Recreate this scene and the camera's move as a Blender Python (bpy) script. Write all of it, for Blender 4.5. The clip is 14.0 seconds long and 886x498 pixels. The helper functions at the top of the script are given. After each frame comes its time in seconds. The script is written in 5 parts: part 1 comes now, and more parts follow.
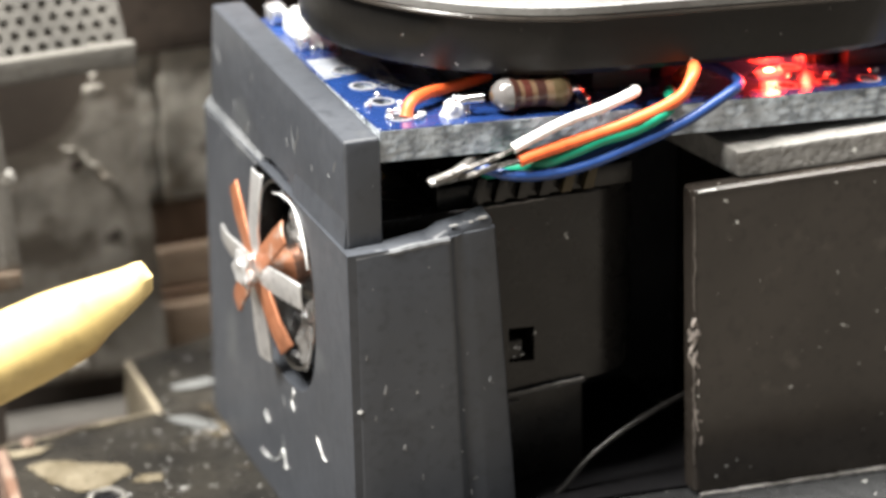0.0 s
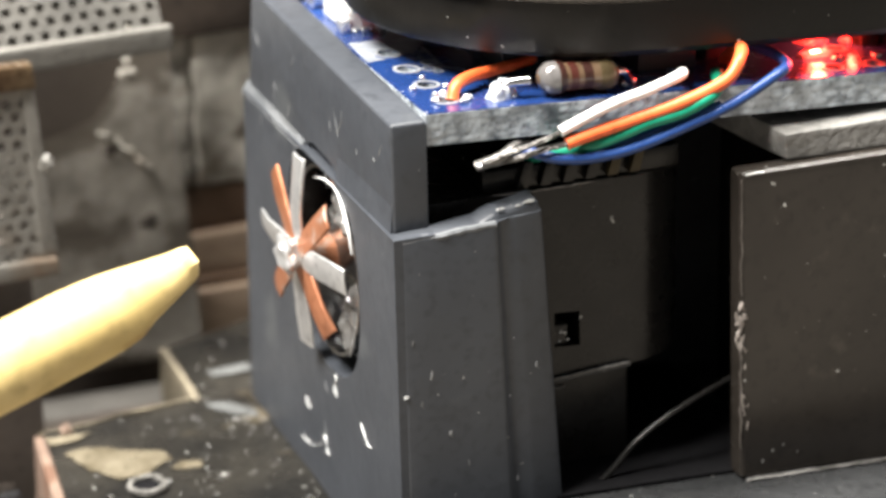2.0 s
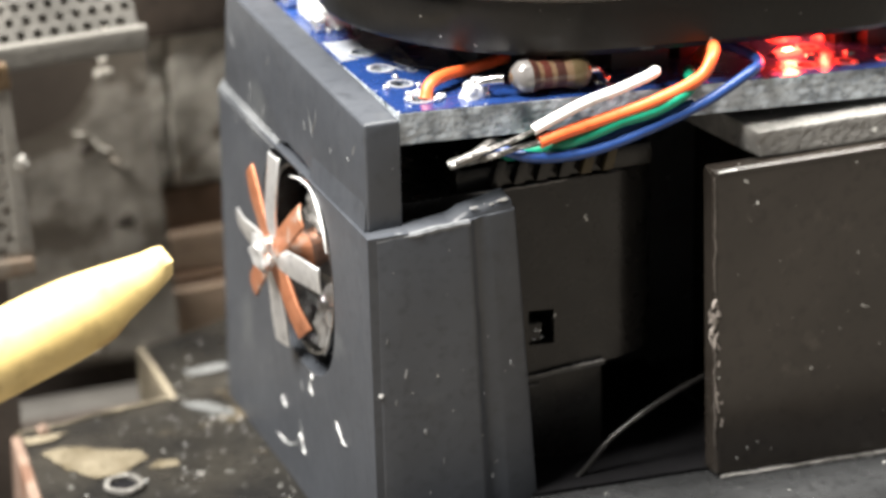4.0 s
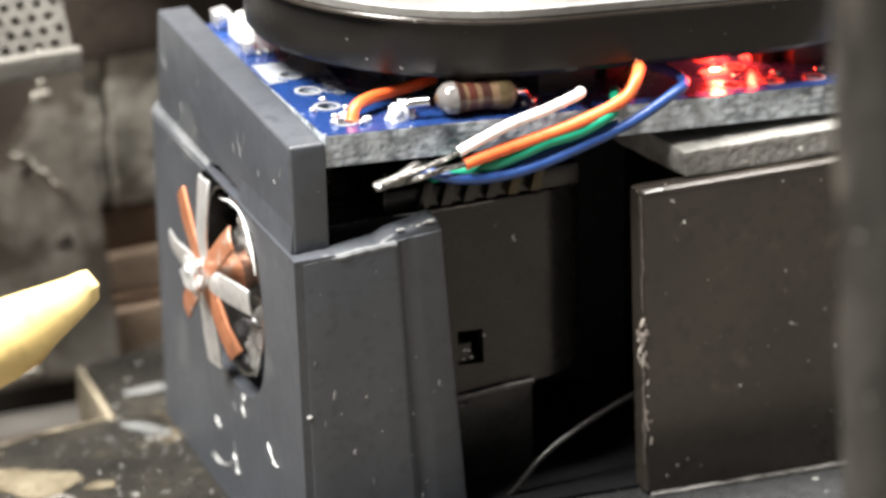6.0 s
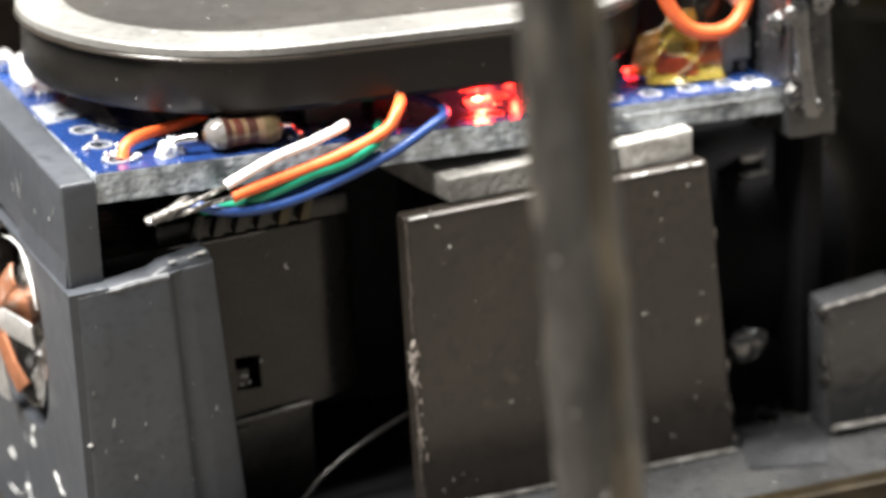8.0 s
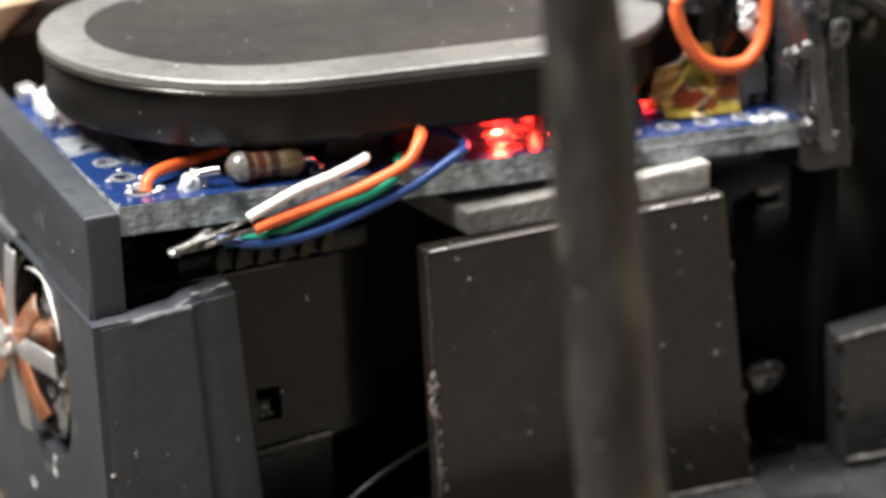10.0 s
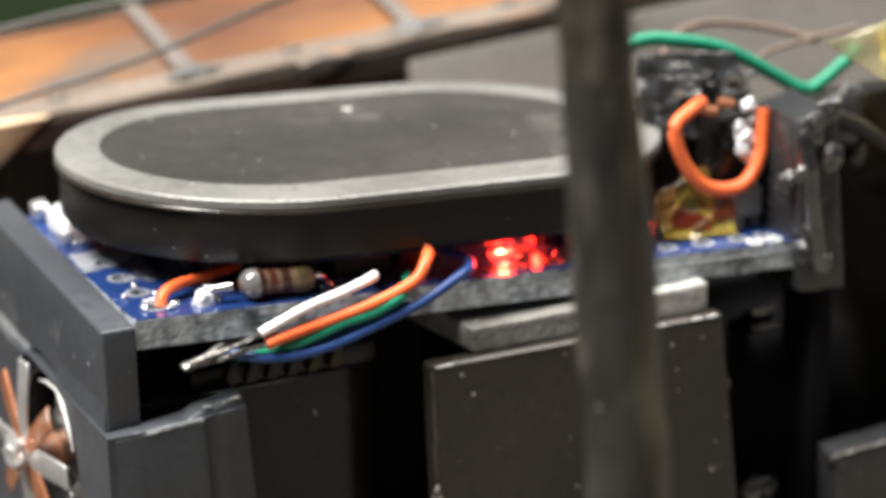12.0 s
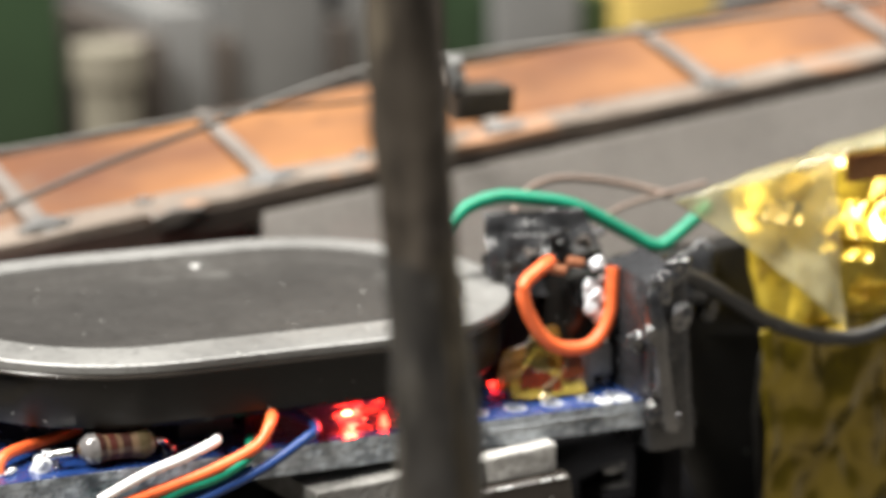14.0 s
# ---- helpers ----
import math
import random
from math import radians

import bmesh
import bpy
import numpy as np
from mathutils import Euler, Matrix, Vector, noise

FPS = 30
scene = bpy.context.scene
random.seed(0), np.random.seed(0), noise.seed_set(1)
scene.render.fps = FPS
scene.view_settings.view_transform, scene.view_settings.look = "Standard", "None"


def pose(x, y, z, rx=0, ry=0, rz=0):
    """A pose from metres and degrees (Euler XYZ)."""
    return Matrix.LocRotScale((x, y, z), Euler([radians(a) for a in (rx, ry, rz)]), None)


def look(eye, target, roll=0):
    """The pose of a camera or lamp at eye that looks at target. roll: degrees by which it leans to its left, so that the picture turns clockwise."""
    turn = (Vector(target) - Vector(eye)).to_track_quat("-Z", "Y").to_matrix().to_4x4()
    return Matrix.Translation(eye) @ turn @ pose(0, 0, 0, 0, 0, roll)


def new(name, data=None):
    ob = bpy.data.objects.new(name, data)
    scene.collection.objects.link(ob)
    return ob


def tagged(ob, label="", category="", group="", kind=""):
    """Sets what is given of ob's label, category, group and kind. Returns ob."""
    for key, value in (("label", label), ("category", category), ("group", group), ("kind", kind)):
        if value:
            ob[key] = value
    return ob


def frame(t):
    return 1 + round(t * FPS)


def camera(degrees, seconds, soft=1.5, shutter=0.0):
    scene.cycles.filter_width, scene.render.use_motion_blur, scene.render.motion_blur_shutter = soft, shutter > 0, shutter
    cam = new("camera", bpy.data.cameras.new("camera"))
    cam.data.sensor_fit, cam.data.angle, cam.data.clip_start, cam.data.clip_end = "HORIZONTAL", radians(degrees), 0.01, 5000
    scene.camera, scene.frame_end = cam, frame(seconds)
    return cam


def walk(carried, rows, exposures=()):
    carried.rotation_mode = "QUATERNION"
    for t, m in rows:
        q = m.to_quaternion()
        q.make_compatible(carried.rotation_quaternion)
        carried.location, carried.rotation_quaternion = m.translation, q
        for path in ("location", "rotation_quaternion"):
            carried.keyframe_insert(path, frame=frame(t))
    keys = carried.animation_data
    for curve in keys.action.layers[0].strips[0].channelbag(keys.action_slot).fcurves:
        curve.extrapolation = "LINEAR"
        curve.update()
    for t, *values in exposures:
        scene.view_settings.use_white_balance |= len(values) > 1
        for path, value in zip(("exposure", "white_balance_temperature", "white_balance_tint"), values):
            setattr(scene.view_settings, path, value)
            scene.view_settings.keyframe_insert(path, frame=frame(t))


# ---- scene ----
cam = camera(20.0, 14.0, soft=3.0)
cam.data.dof.use_dof = True
cam.data.dof.focus_distance = 0.1265
cam.data.dof.aperture_fstop = 46.0
PATH = [
    (0, look((-0.03780, -0.11129, 0.06129), (0.00398, 0.00223, 0.01367), -1.17)),
    (0.5, look((-0.03886, -0.11053, 0.06102), (0.00322, 0.00276, 0.01310), -0.97)),
    (1, look((-0.03899, -0.11030, 0.06104), (0.00330, 0.00293, 0.01319), -1.12)),
    (1.5, look((-0.03868, -0.10966, 0.06106), (0.00341, 0.00356, 0.01300), -1.13)),
    (2, look((-0.03938, -0.10966, 0.06090), (0.00201, 0.00370, 0.01257), -1.41)),
    (2.5, look((-0.03857, -0.11030, 0.06053), (0.00236, 0.00343, 0.01265), -1.62)),
    (3, look((-0.03870, -0.11014, 0.06070), (0.00325, 0.00323, 0.01287), -1.44)),
    (5.3, look((-0.03911, -0.11065, 0.06135), (0.00315, 0.00211, 0.01238), -1.49)),
    (5.5, look((-0.03741, -0.11174, 0.06145), (0.00608, 0.00098, 0.01346), -1.21)),
    (6, look((-0.03688, -0.11141, 0.06170), (0.00656, 0.00136, 0.01376), -1.61)),
    (6.5, look((-0.03655, -0.11314, 0.06206), (0.00775, -0.00070, 0.01417), -1.79)),
    (7, look((-0.03447, -0.11666, 0.06271), (0.01180, -0.00490, 0.01508), -2.11)),
    (7.5, look((-0.03409, -0.11724, 0.06300), (0.01433, -0.00623, 0.01576), -2.12)),
    (8, look((-0.03335, -0.11800, 0.06384), (0.01601, -0.00739, 0.01662), -2.14)),
    (10.5, look((-0.03448, -0.11901, 0.06479), (0.01491, -0.00734, 0.02018), -2.24)),
    (11, look((-0.03361, -0.12074, 0.06576), (0.01799, -0.00916, 0.02348), -2.09)),
    (11.5, look((-0.03673, -0.12023, 0.06510), (0.01419, -0.00759, 0.02488), -1.96)),
    (12, look((-0.03781, -0.12078, 0.06552), (0.01411, -0.00850, 0.02553), -1.38)),
    (12.5, look((-0.03693, -0.12179, 0.06604), (0.01727, -0.00990, 0.02806), -1.03)),
    (13, look((-0.03691, -0.12188, 0.06605), (0.01840, -0.01021, 0.02902), -1.00)),
    (13.5, look((-0.03686, -0.12150, 0.06695), (0.01951, -0.01030, 0.03012), -0.85)),
    (14, look((-0.03484, -0.12019, 0.06747), (0.02314, -0.00898, 0.03326), -0.63)),
]
walk(cam, PATH, [(0.0, 0.57), (3.0, 0.57), (5.5, 0.67), (8.0, 0.68), (10.5, -0.26), (11.0, -0.25), (12.5, -0.12), (14.0, -0.01)])

# ---- light: a long ceiling tube, a bench lamp and the dim grey of the workshop around ----
world = bpy.data.worlds.new("room_air")
scene.world = world
world.use_nodes = True
world.node_tree.nodes["Background"].inputs[0].default_value = (1.0, 0.98, 0.96, 1)
world.node_tree.nodes["Background"].inputs[1].default_value = 0.11


def area_lamp(name, place, target, sx, sy, watts, colour):
    data = bpy.data.lights.new(name, "AREA")
    data.shape, data.size, data.size_y, data.energy, data.color = "RECTANGLE", sx, sy, watts, colour
    ob = new(name, data)
    ob.matrix_world = look(place, target)
    return ob


area_lamp("ceiling_lamp", (0.2, 0.12, 1.5), (0.2, 0.05, 0), 2.4, 0.28, 95, (1.0, 0.965, 0.9))
area_lamp("bench_lamp", (-0.27, -0.06, 0.49), (0.01, 0.0, 0.01), 0.18, 0.18, 6.8, (1.0, 0.965, 0.9))

# the lit red lights of the circuit board
for x, y, z, watts in ((25.0, 6.2, 21.0, 0.0016), (23.5, 3.2, 21.1, 0.0016), (26.8, 5.2, 20.9, 0.001)):
    data = bpy.data.lights.new("led_light", "POINT")
    data.energy, data.color, data.shadow_soft_size = watts, (1.0, 0.03, 0.015), 0.0004
    new("led_light", data).location = (x * 0.001, y * 0.001, z * 0.001)

# ---- materials ----
MM = 0.001


def mat(name, base, var=None, rough=0.5, metal=0.0, big=150, fine=1800, bump=0.0, bump_scale=2500, dust=0.0,
        dust_colour=(0.55, 0.55, 0.52), dust_scale=2200, spec=0.5, coat=0.0, rough_var=0.12, stretch=(1, 1, 1), alpha=1.0, trans=0.0, glow=None, glow_strength=0.0,
        stain=None, stain_scale=90, stain_at=0.55, weave=0.0):
    """A procedural surface: two scales of colour variation, optional stains, dust specks, uneven gloss and fine relief."""
    m = bpy.data.materials.new(name)
    m.use_nodes = True
    nt = m.node_tree
    b = nt.nodes["Principled BSDF"]
    link = nt.links.new
    co = nt.nodes.new("ShaderNodeTexCoord")
    mp = nt.nodes.new("ShaderNodeMapping")
    mp.inputs["Scale"].default_value = stretch
    link(co.outputs["Object"], mp.inputs["Vector"])

    def noise_tex(scale, detail=4.0):
        n = nt.nodes.new("ShaderNodeTexNoise")
        n.inputs["Scale"].default_value = scale
        n.inputs["Detail"].default_value = detail
        link(mp.outputs["Vector"], n.inputs["Vector"])
        return n.outputs["Fac"]

    def ramp(src, lo, hi):
        r = nt.nodes.new("ShaderNodeMapRange")
        r.inputs["From Min"].default_value, r.inputs["From Max"].default_value = lo, hi
        link(src, r.inputs["Value"])
        return r.outputs["Result"]

    def mix(fac, a, c):
        x = nt.nodes.new("ShaderNodeMix")
        x.data_type = "RGBA"
        link(fac, x.inputs["Factor"])
        for v, s in ((a, x.inputs[6]), (c, x.inputs[7])):
            if isinstance(v, tuple):
                s.default_value = (*v, 1)
            else:
                link(v, s)
        return x.outputs[2]

    var = var or tuple(min(1.0, v * 1.35 + 0.004) for v in base)
    dark = tuple(v * 0.72 for v in base)
    col = mix(ramp(noise_tex(big), 0.35, 0.68), base, var)
    col = mix(ramp(noise_tex(fine, 6), 0.52, 0.8), col, dark)
    if weave:
        cells = nt.nodes.new("ShaderNodeTexVoronoi")
        cells.inputs["Scale"].default_value = weave
        cells.inputs["Randomness"].default_value = 0.55
        squeeze = nt.nodes.new("ShaderNodeMapping")
        squeeze.inputs["Scale"].default_value = (0.62, 1.0, 1.35)
        link(co.outputs["Object"], squeeze.inputs["Vector"])
        link(squeeze.outputs["Vector"], cells.inputs["Vector"])
        col = mix(ramp(cells.outputs["Distance"], 0.18, 0.62), var, col)
    if stain:
        col = mix(ramp(noise_tex(stain_scale, 8), stain_at, stain_at + 0.08), col, stain)
    dust_fac = None
    if dust:
        dust_fac = ramp(noise_tex(dust_scale, 2), 0.80 - 0.16 * dust, 0.84 - 0.16 * dust)
        col = mix(dust_fac, col, dust_colour)
    link(col, b.inputs["Base Color"])
    b.inputs["Metallic"].default_value = metal
    r = nt.nodes.new("ShaderNodeMapRange")
    r.inputs["To Min"].default_value, r.inputs["To Max"].default_value = max(0.03, rough - rough_var), min(1.0, rough + rough_var)
    link(noise_tex(fine * 0.35, 5), r.inputs["Value"])
    link(r.outputs["Result"], b.inputs["Roughness"])
    b.inputs["Specular IOR Level"].default_value = spec
    b.inputs["Coat Weight"].default_value = coat
    b.inputs["Transmission Weight"].default_value = trans
    b.inputs["Alpha"].default_value = alpha
    if glow:
        b.inputs["Emission Color"].default_value = (*glow, 1)
        b.inputs["Emission Strength"].default_value = glow_strength
    if bump:
        bp = nt.nodes.new("ShaderNodeBump")
        bp.inputs["Strength"].default_value = 0.6
        bp.inputs["Distance"].default_value = bump * MM
        link(noise_tex(bump_scale, 6), bp.inputs["Height"])
        link(bp.outputs["Normal"], b.inputs["Normal"])
    return m


M_GREY = mat("grey_primer_plastic", (0.0385, 0.0428, 0.0515), (0.0515, 0.0565, 0.0665), rough=0.43, bump=0.06, bump_scale=900, dust=0.25, big=120, stain=(0.067, 0.0725, 0.0795), stain_at=0.62, stain_scale=170)
M_GREYDARK = mat("dark_grey_plastic", (0.02, 0.0205, 0.022), (0.036, 0.037, 0.04), rough=0.24, bump=0.1, bump_scale=1300, dust=0.4, spec=0.6)
M_BLACK = mat("glossy_black_plastic", (0.0225, 0.0188, 0.016), (0.033, 0.0277, 0.0234), rough=0.24, bump=0.014, dust=0.42, spec=0.42, dust_scale=1700, rough_var=0.08, stain=(0.05, 0.043, 0.036), stain_at=0.65, stain_scale=420)
M_BLACKDEEP = mat("black_plastic", (0.0055, 0.005, 0.0044), (0.0085, 0.0078, 0.0068), rough=0.24, bump=0.014, dust=0.34, dust_scale=1500, spec=0.3, stain=(0.016, 0.0145, 0.013), stain_at=0.62, stain_scale=300)
# Dark colour standing for the shade inside the gap.
M_GAPSHADE = mat("dark_gap_shade", (0.04, 0.039, 0.042), (0.06, 0.059, 0.062), rough=0.55, dust=0.2, spec=0.3)
M_CORNERWEAR = mat("scuffed_black_corner", (0.06, 0.052, 0.045), (0.16, 0.14, 0.125), rough=0.35, big=500, bump=0.15)
M_CHIPPED = mat("chipped_edge_plastic", (0.22, 0.19, 0.17), (0.4, 0.36, 0.33), rough=0.7, bump=0.1)
M_DECK = mat("worn_black_deck_paint", (0.015, 0.0155, 0.0162), (0.032, 0.0328, 0.034), rough=0.27, dust=0.38, bump=0.05, stain=(0.028, 0.0282, 0.0285), stain_at=0.6, stain_scale=250, rough_var=0.1)
M_PLANK = mat("dirty_black_footplate", (0.009, 0.0086, 0.0082), (0.027, 0.0245, 0.0205), rough=0.3, spec=0.35, dust=0.52, dust_colour=(0.5, 0.5, 0.48), dust_scale=2300, bump=0.14, stain=(0.105, 0.085, 0.056), stain_at=0.6, stain_scale=120)
M_CUT = mat("tan_cut_edge", (0.13, 0.11, 0.078), (0.28, 0.24, 0.17), rough=0.65, bump=0.2, big=300)
M_SMEAR = mat("dried_tan_smear", (0.075, 0.062, 0.04), (0.17, 0.148, 0.108), rough=0.24, bump=0.25, bump_scale=240, big=420)
M_RUST = mat("rusty_steel_edge", (0.11, 0.068, 0.05), (0.19, 0.135, 0.1), rough=0.75, bump=0.2, dust=0.3, stain=(0.1, 0.05, 0.03), stain_at=0.6, stain_scale=160)
M_MASK = mat("blue_solder_mask", (0.009, 0.026, 0.105), (0.012, 0.042, 0.17), rough=0.26, spec=0.6, coat=0.3, bump=0.006, dust=0.3)
M_CORE = mat("cut_fibreglass_edge", (0.06, 0.072, 0.088), (0.56, 0.61, 0.66), rough=0.3, big=420, fine=4200, bump=0.35, bump_scale=1900, dust=0.35, weave=1900)
M_FRAY = mat("frayed_glass_fibre", (0.2, 0.215, 0.23), (0.4, 0.42, 0.44), rough=0.4, big=900, bump=0.2)
M_SILK = mat("white_silkscreen", (0.17, 0.185, 0.215), (0.36, 0.38, 0.42), rough=0.5, dust=0.3, dust_colour=(0.03, 0.06, 0.24), big=700)
M_SOLDER = mat("solder_tin", (0.72, 0.72, 0.72), (0.85, 0.85, 0.85), rough=0.22, metal=1.0, bump=0.1, bump_scale=1200)
M_TINBRIGHT = mat("bright_fresh_solder", (0.78, 0.79, 0.82), (0.9, 0.9, 0.92), rough=0.24, metal=0.75, bump=0.25, bump_scale=1300)
M_WORNSTEEL = mat("worn_bright_steel", (0.32, 0.31, 0.29), (0.55, 0.53, 0.5), rough=0.3, metal=0.75, big=600, bump=0.2)
M_STRAND = mat("dull_tinned_strands", (0.07, 0.066, 0.062), (0.26, 0.25, 0.24), rough=0.32, metal=0.65, big=1100, bump=0.25)
M_PAD = mat("tinned_pad", (0.34, 0.36, 0.4), (0.5, 0.52, 0.55), rough=0.35, metal=0.4)
M_HOLE = mat("hole_shade", (0.01, 0.012, 0.02), rough=0.6)
M_CONN = mat("white_connector_nylon", (0.72, 0.74, 0.72), (0.82, 0.83, 0.82), rough=0.35, bump=0.08)
M_CHIP = mat("black_chip_resin", (0.02, 0.02, 0.022), rough=0.5, dust=0.4)
M_RESBODY = mat("tan_resistor_body", (0.1, 0.062, 0.036), (0.14, 0.092, 0.055), rough=0.3, coat=0.25, bump=0.03)
M_RESCAP = mat("glossy_resistor_cap", (0.13, 0.122, 0.12), (0.24, 0.228, 0.225), rough=0.14, coat=0.6, trans=0.2)
M_BAND_BROWN = mat("brown_band", (0.032, 0.011, 0.008), rough=0.35)
M_BAND_RED = mat("red_band", (0.05, 0.012, 0.008), rough=0.35)
M_HOUSING = mat("black_moulded_housing", (0.0105, 0.0098, 0.0093), (0.0155, 0.0145, 0.0138), rough=0.28, spec=0.28, bump=0.014, dust=0.36, dust_scale=1500, stain=(0.011, 0.01, 0.009), stain_at=0.62, stain_scale=300)
M_BAND_GOLD = mat("gold_band", (0.085, 0.062, 0.03), rough=0.35, metal=0.4)
M_BRASSDARK = mat("tarnished_brass", (0.032, 0.024, 0.011), (0.06, 0.045, 0.02), rough=0.4, metal=0.5)
M_ORANGE = mat("orange_wire_insulation", (0.8, 0.125, 0.032), (0.86, 0.17, 0.05), rough=0.42, bump=0.01)
M_WHITE = mat("white_wire_insulation", (0.8, 0.77, 0.75), rough=0.4)
M_GREEN = mat("green_wire_insulation", (0.004, 0.2, 0.115), (0.006, 0.25, 0.145), rough=0.4)
M_BLUE = mat("blue_wire_insulation", (0.009, 0.034, 0.135), (0.014, 0.05, 0.19), rough=0.36)
M_WIREBLACK = mat("black_wire_insulation", (0.014, 0.0135, 0.013), rough=0.4, dust=0.3)
M_WIREBROWN = mat("brown_wire_insulation", (0.13, 0.09, 0.07), rough=0.5)
M_GASKET = mat("pale_grey_gasket", (0.128, 0.127, 0.123), (0.19, 0.189, 0.183), rough=0.36, bump=0.07, dust=0.3, dust_colour=(0.7, 0.69, 0.65), rough_var=0.15)
M_CONE = mat("dark_speaker_cone", (0.025, 0.0234, 0.0216), (0.04, 0.0375, 0.0345), rough=0.44, big=90, dust=0.35, stain=(0.066, 0.064, 0.06), stain_at=0.64, stain_scale=130)
M_DULLBLACK = mat("dull_black_plastic", (0.009, 0.0085, 0.0078), (0.016, 0.015, 0.0138), rough=0.36, bump=0.05, dust=0.32, rough_var=0.08)
M_GLUEBROWN = mat("brown_flux_crust", (0.05, 0.04, 0.034), (0.11, 0.09, 0.078), rough=0.35, bump=0.2, bump_scale=900)
M_CABLE = mat("grey_cable_sheath", (0.085, 0.08, 0.074), (0.12, 0.113, 0.105), rough=0.5)
# Near-black that puts the darkness of gaps and recesses into the colour.
M_SHADEBLACK = mat("matt_shade_black", (0.0078, 0.0076, 0.0084), (0.0115, 0.0112, 0.0122), rough=0.85, spec=0.03, bump=0.03)
M_BASKET = mat("satin_black_basket", (0.0052, 0.0047, 0.0043), (0.0085, 0.0078, 0.0071), rough=0.37, spec=0.28, bump=0.03, dust=0.34, rough_var=0.08)
M_SCRATCH = mat("scraped_grey_plastic", (0.12, 0.125, 0.13), (0.22, 0.225, 0.23), rough=0.45, big=900)
M_SILL = mat("dusty_grey_sill", (0.05, 0.046, 0.041), (0.09, 0.083, 0.075), rough=0.8, big=120, bump=0.2, stain=(0.13, 0.12, 0.108), stain_at=0.62)
M_BEAMSIDE = mat("grey_beam_side", (0.135, 0.124, 0.113), (0.185, 0.171, 0.157), rough=0.65, bump=0.1, big=60)
M_TINWHITE = mat("frosted_bright_solder", (0.78, 0.8, 0.84), (0.9, 0.91, 0.93), rough=0.24, metal=0.3, bump=0.3, bump_scale=1300)
M_GREYSMEAR = mat("dried_grey_smear", (0.09, 0.093, 0.093), (0.14, 0.143, 0.142), rough=0.3, bump=0.08)
M_LIP = mat("worn_brass_edged_lip", (0.014, 0.0105, 0.006), (0.04, 0.029, 0.0155), rough=0.32, metal=0.6, big=300, bump=0.06)
M_FOAM = mat("grey_foam", (0.165, 0.16, 0.152), (0.25, 0.243, 0.23), rough=0.95, big=700, fine=2600, bump=0.25, bump_scale=2400, dust=0.45)
M_FOAMEND = mat("pale_grey_foam", (0.29, 0.283, 0.27), (0.43, 0.42, 0.4), rough=0.95, big=600, fine=2600, bump=0.25, bump_scale=2400, dust=0.4)
M_SILVER = mat("silver_blade", (0.6, 0.6, 0.61), (0.8, 0.8, 0.8), rough=0.36, metal=0.75, bump=0.06, big=400, bump_scale=900)
M_COPPER = mat("copper_blade", (0.36, 0.135, 0.066), (0.46, 0.2, 0.11), rough=0.42, metal=0.5, bump=0.06, big=400, bump_scale=900, stain=(0.52, 0.42, 0.36), stain_at=0.6, stain_scale=420)
M_CLEAR = mat("clear_scuffed_plastic", (0.2, 0.2, 0.2), (0.32, 0.32, 0.32), rough=0.14, spec=0.8)
M_CLEAR_DARK = mat("smoky_plastic", (0.06, 0.058, 0.056), (0.2, 0.195, 0.19), rough=0.08, spec=0.9, coat=0.7, bump=0.25, bump_scale=700)
M_DOME = mat("smoky_black_dome", (0.011, 0.0108, 0.0108), (0.05, 0.045, 0.042), rough=0.07, spec=0.8, coat=0.8, bump=0.35, bump_scale=420, big=420)
M_GLOSSGLUE = mat("wet_looking_black_glue", (0.012, 0.0122, 0.0135), (0.04, 0.041, 0.045), rough=0.07, spec=0.8, coat=1.0, bump=0.3, bump_scale=600)
# White for dried glue flakes and drips, and for painted glints.
M_SHARD = mat("white_glue_and_glints", (0.75, 0.76, 0.76), (0.9, 0.9, 0.9), rough=0.16, bump=0.1, spec=0.8)
# Primer made paler for scuffs and for light on upward edges.
M_GREYPALE = mat("scuffed_lit_primer", (0.085, 0.091, 0.098), (0.17, 0.176, 0.186), rough=0.5, big=260, bump=0.1)
# Paler than the black plastic: edge highlights are put into this colour.
M_EDGELIGHT = mat("painted_edge_highlight", (0.09, 0.085, 0.08), (0.3, 0.29, 0.28), rough=0.18, spec=0.8, big=700, bump=0.15)
M_CLEARTAPE = mat("hazy_clear_tape", (0.015, 0.0157, 0.0172), (0.03, 0.031, 0.034), rough=0.3, spec=0.4, big=200, bump=0.1, dust=0.3)
M_GLUE = mat("dried_clear_glue", (0.5, 0.5, 0.49), (0.66, 0.66, 0.65), rough=0.14, trans=0.3, bump=0.15)
M_RED = mat("lit_red_led_lens", (0.8, 0.05, 0.03), rough=0.3, glow=(1.0, 0.016, 0.01), glow_strength=16)
M_REDCORE = mat("lit_led_die", (0.9, 0.3, 0.1), rough=0.3, glow=(1.0, 0.05, 0.022), glow_strength=260)
M_KAPTON = mat("amber_polyimide_tape", (0.2, 0.095, 0.018), (0.36, 0.19, 0.03), rough=0.22, trans=0.6, coat=0.2, bump=0.1, bump_scale=420, rough_var=0.08, big=300, stain=(0.36, 0.06, 0.018), stain_at=0.56, stain_scale=330)
M_TAPEGOLD = mat("yellow_tape_fold", (0.42, 0.3, 0.03), (0.7, 0.55, 0.12), rough=0.14, trans=0.65, coat=0.6, bump=0.2, bump_scale=400, big=300)
M_TAPERED = mat("red_brown_tape_fold", (0.3, 0.035, 0.012), (0.42, 0.11, 0.03), rough=0.16, trans=0.65, coat=0.6, bump=0.2, bump_scale=400, big=400)
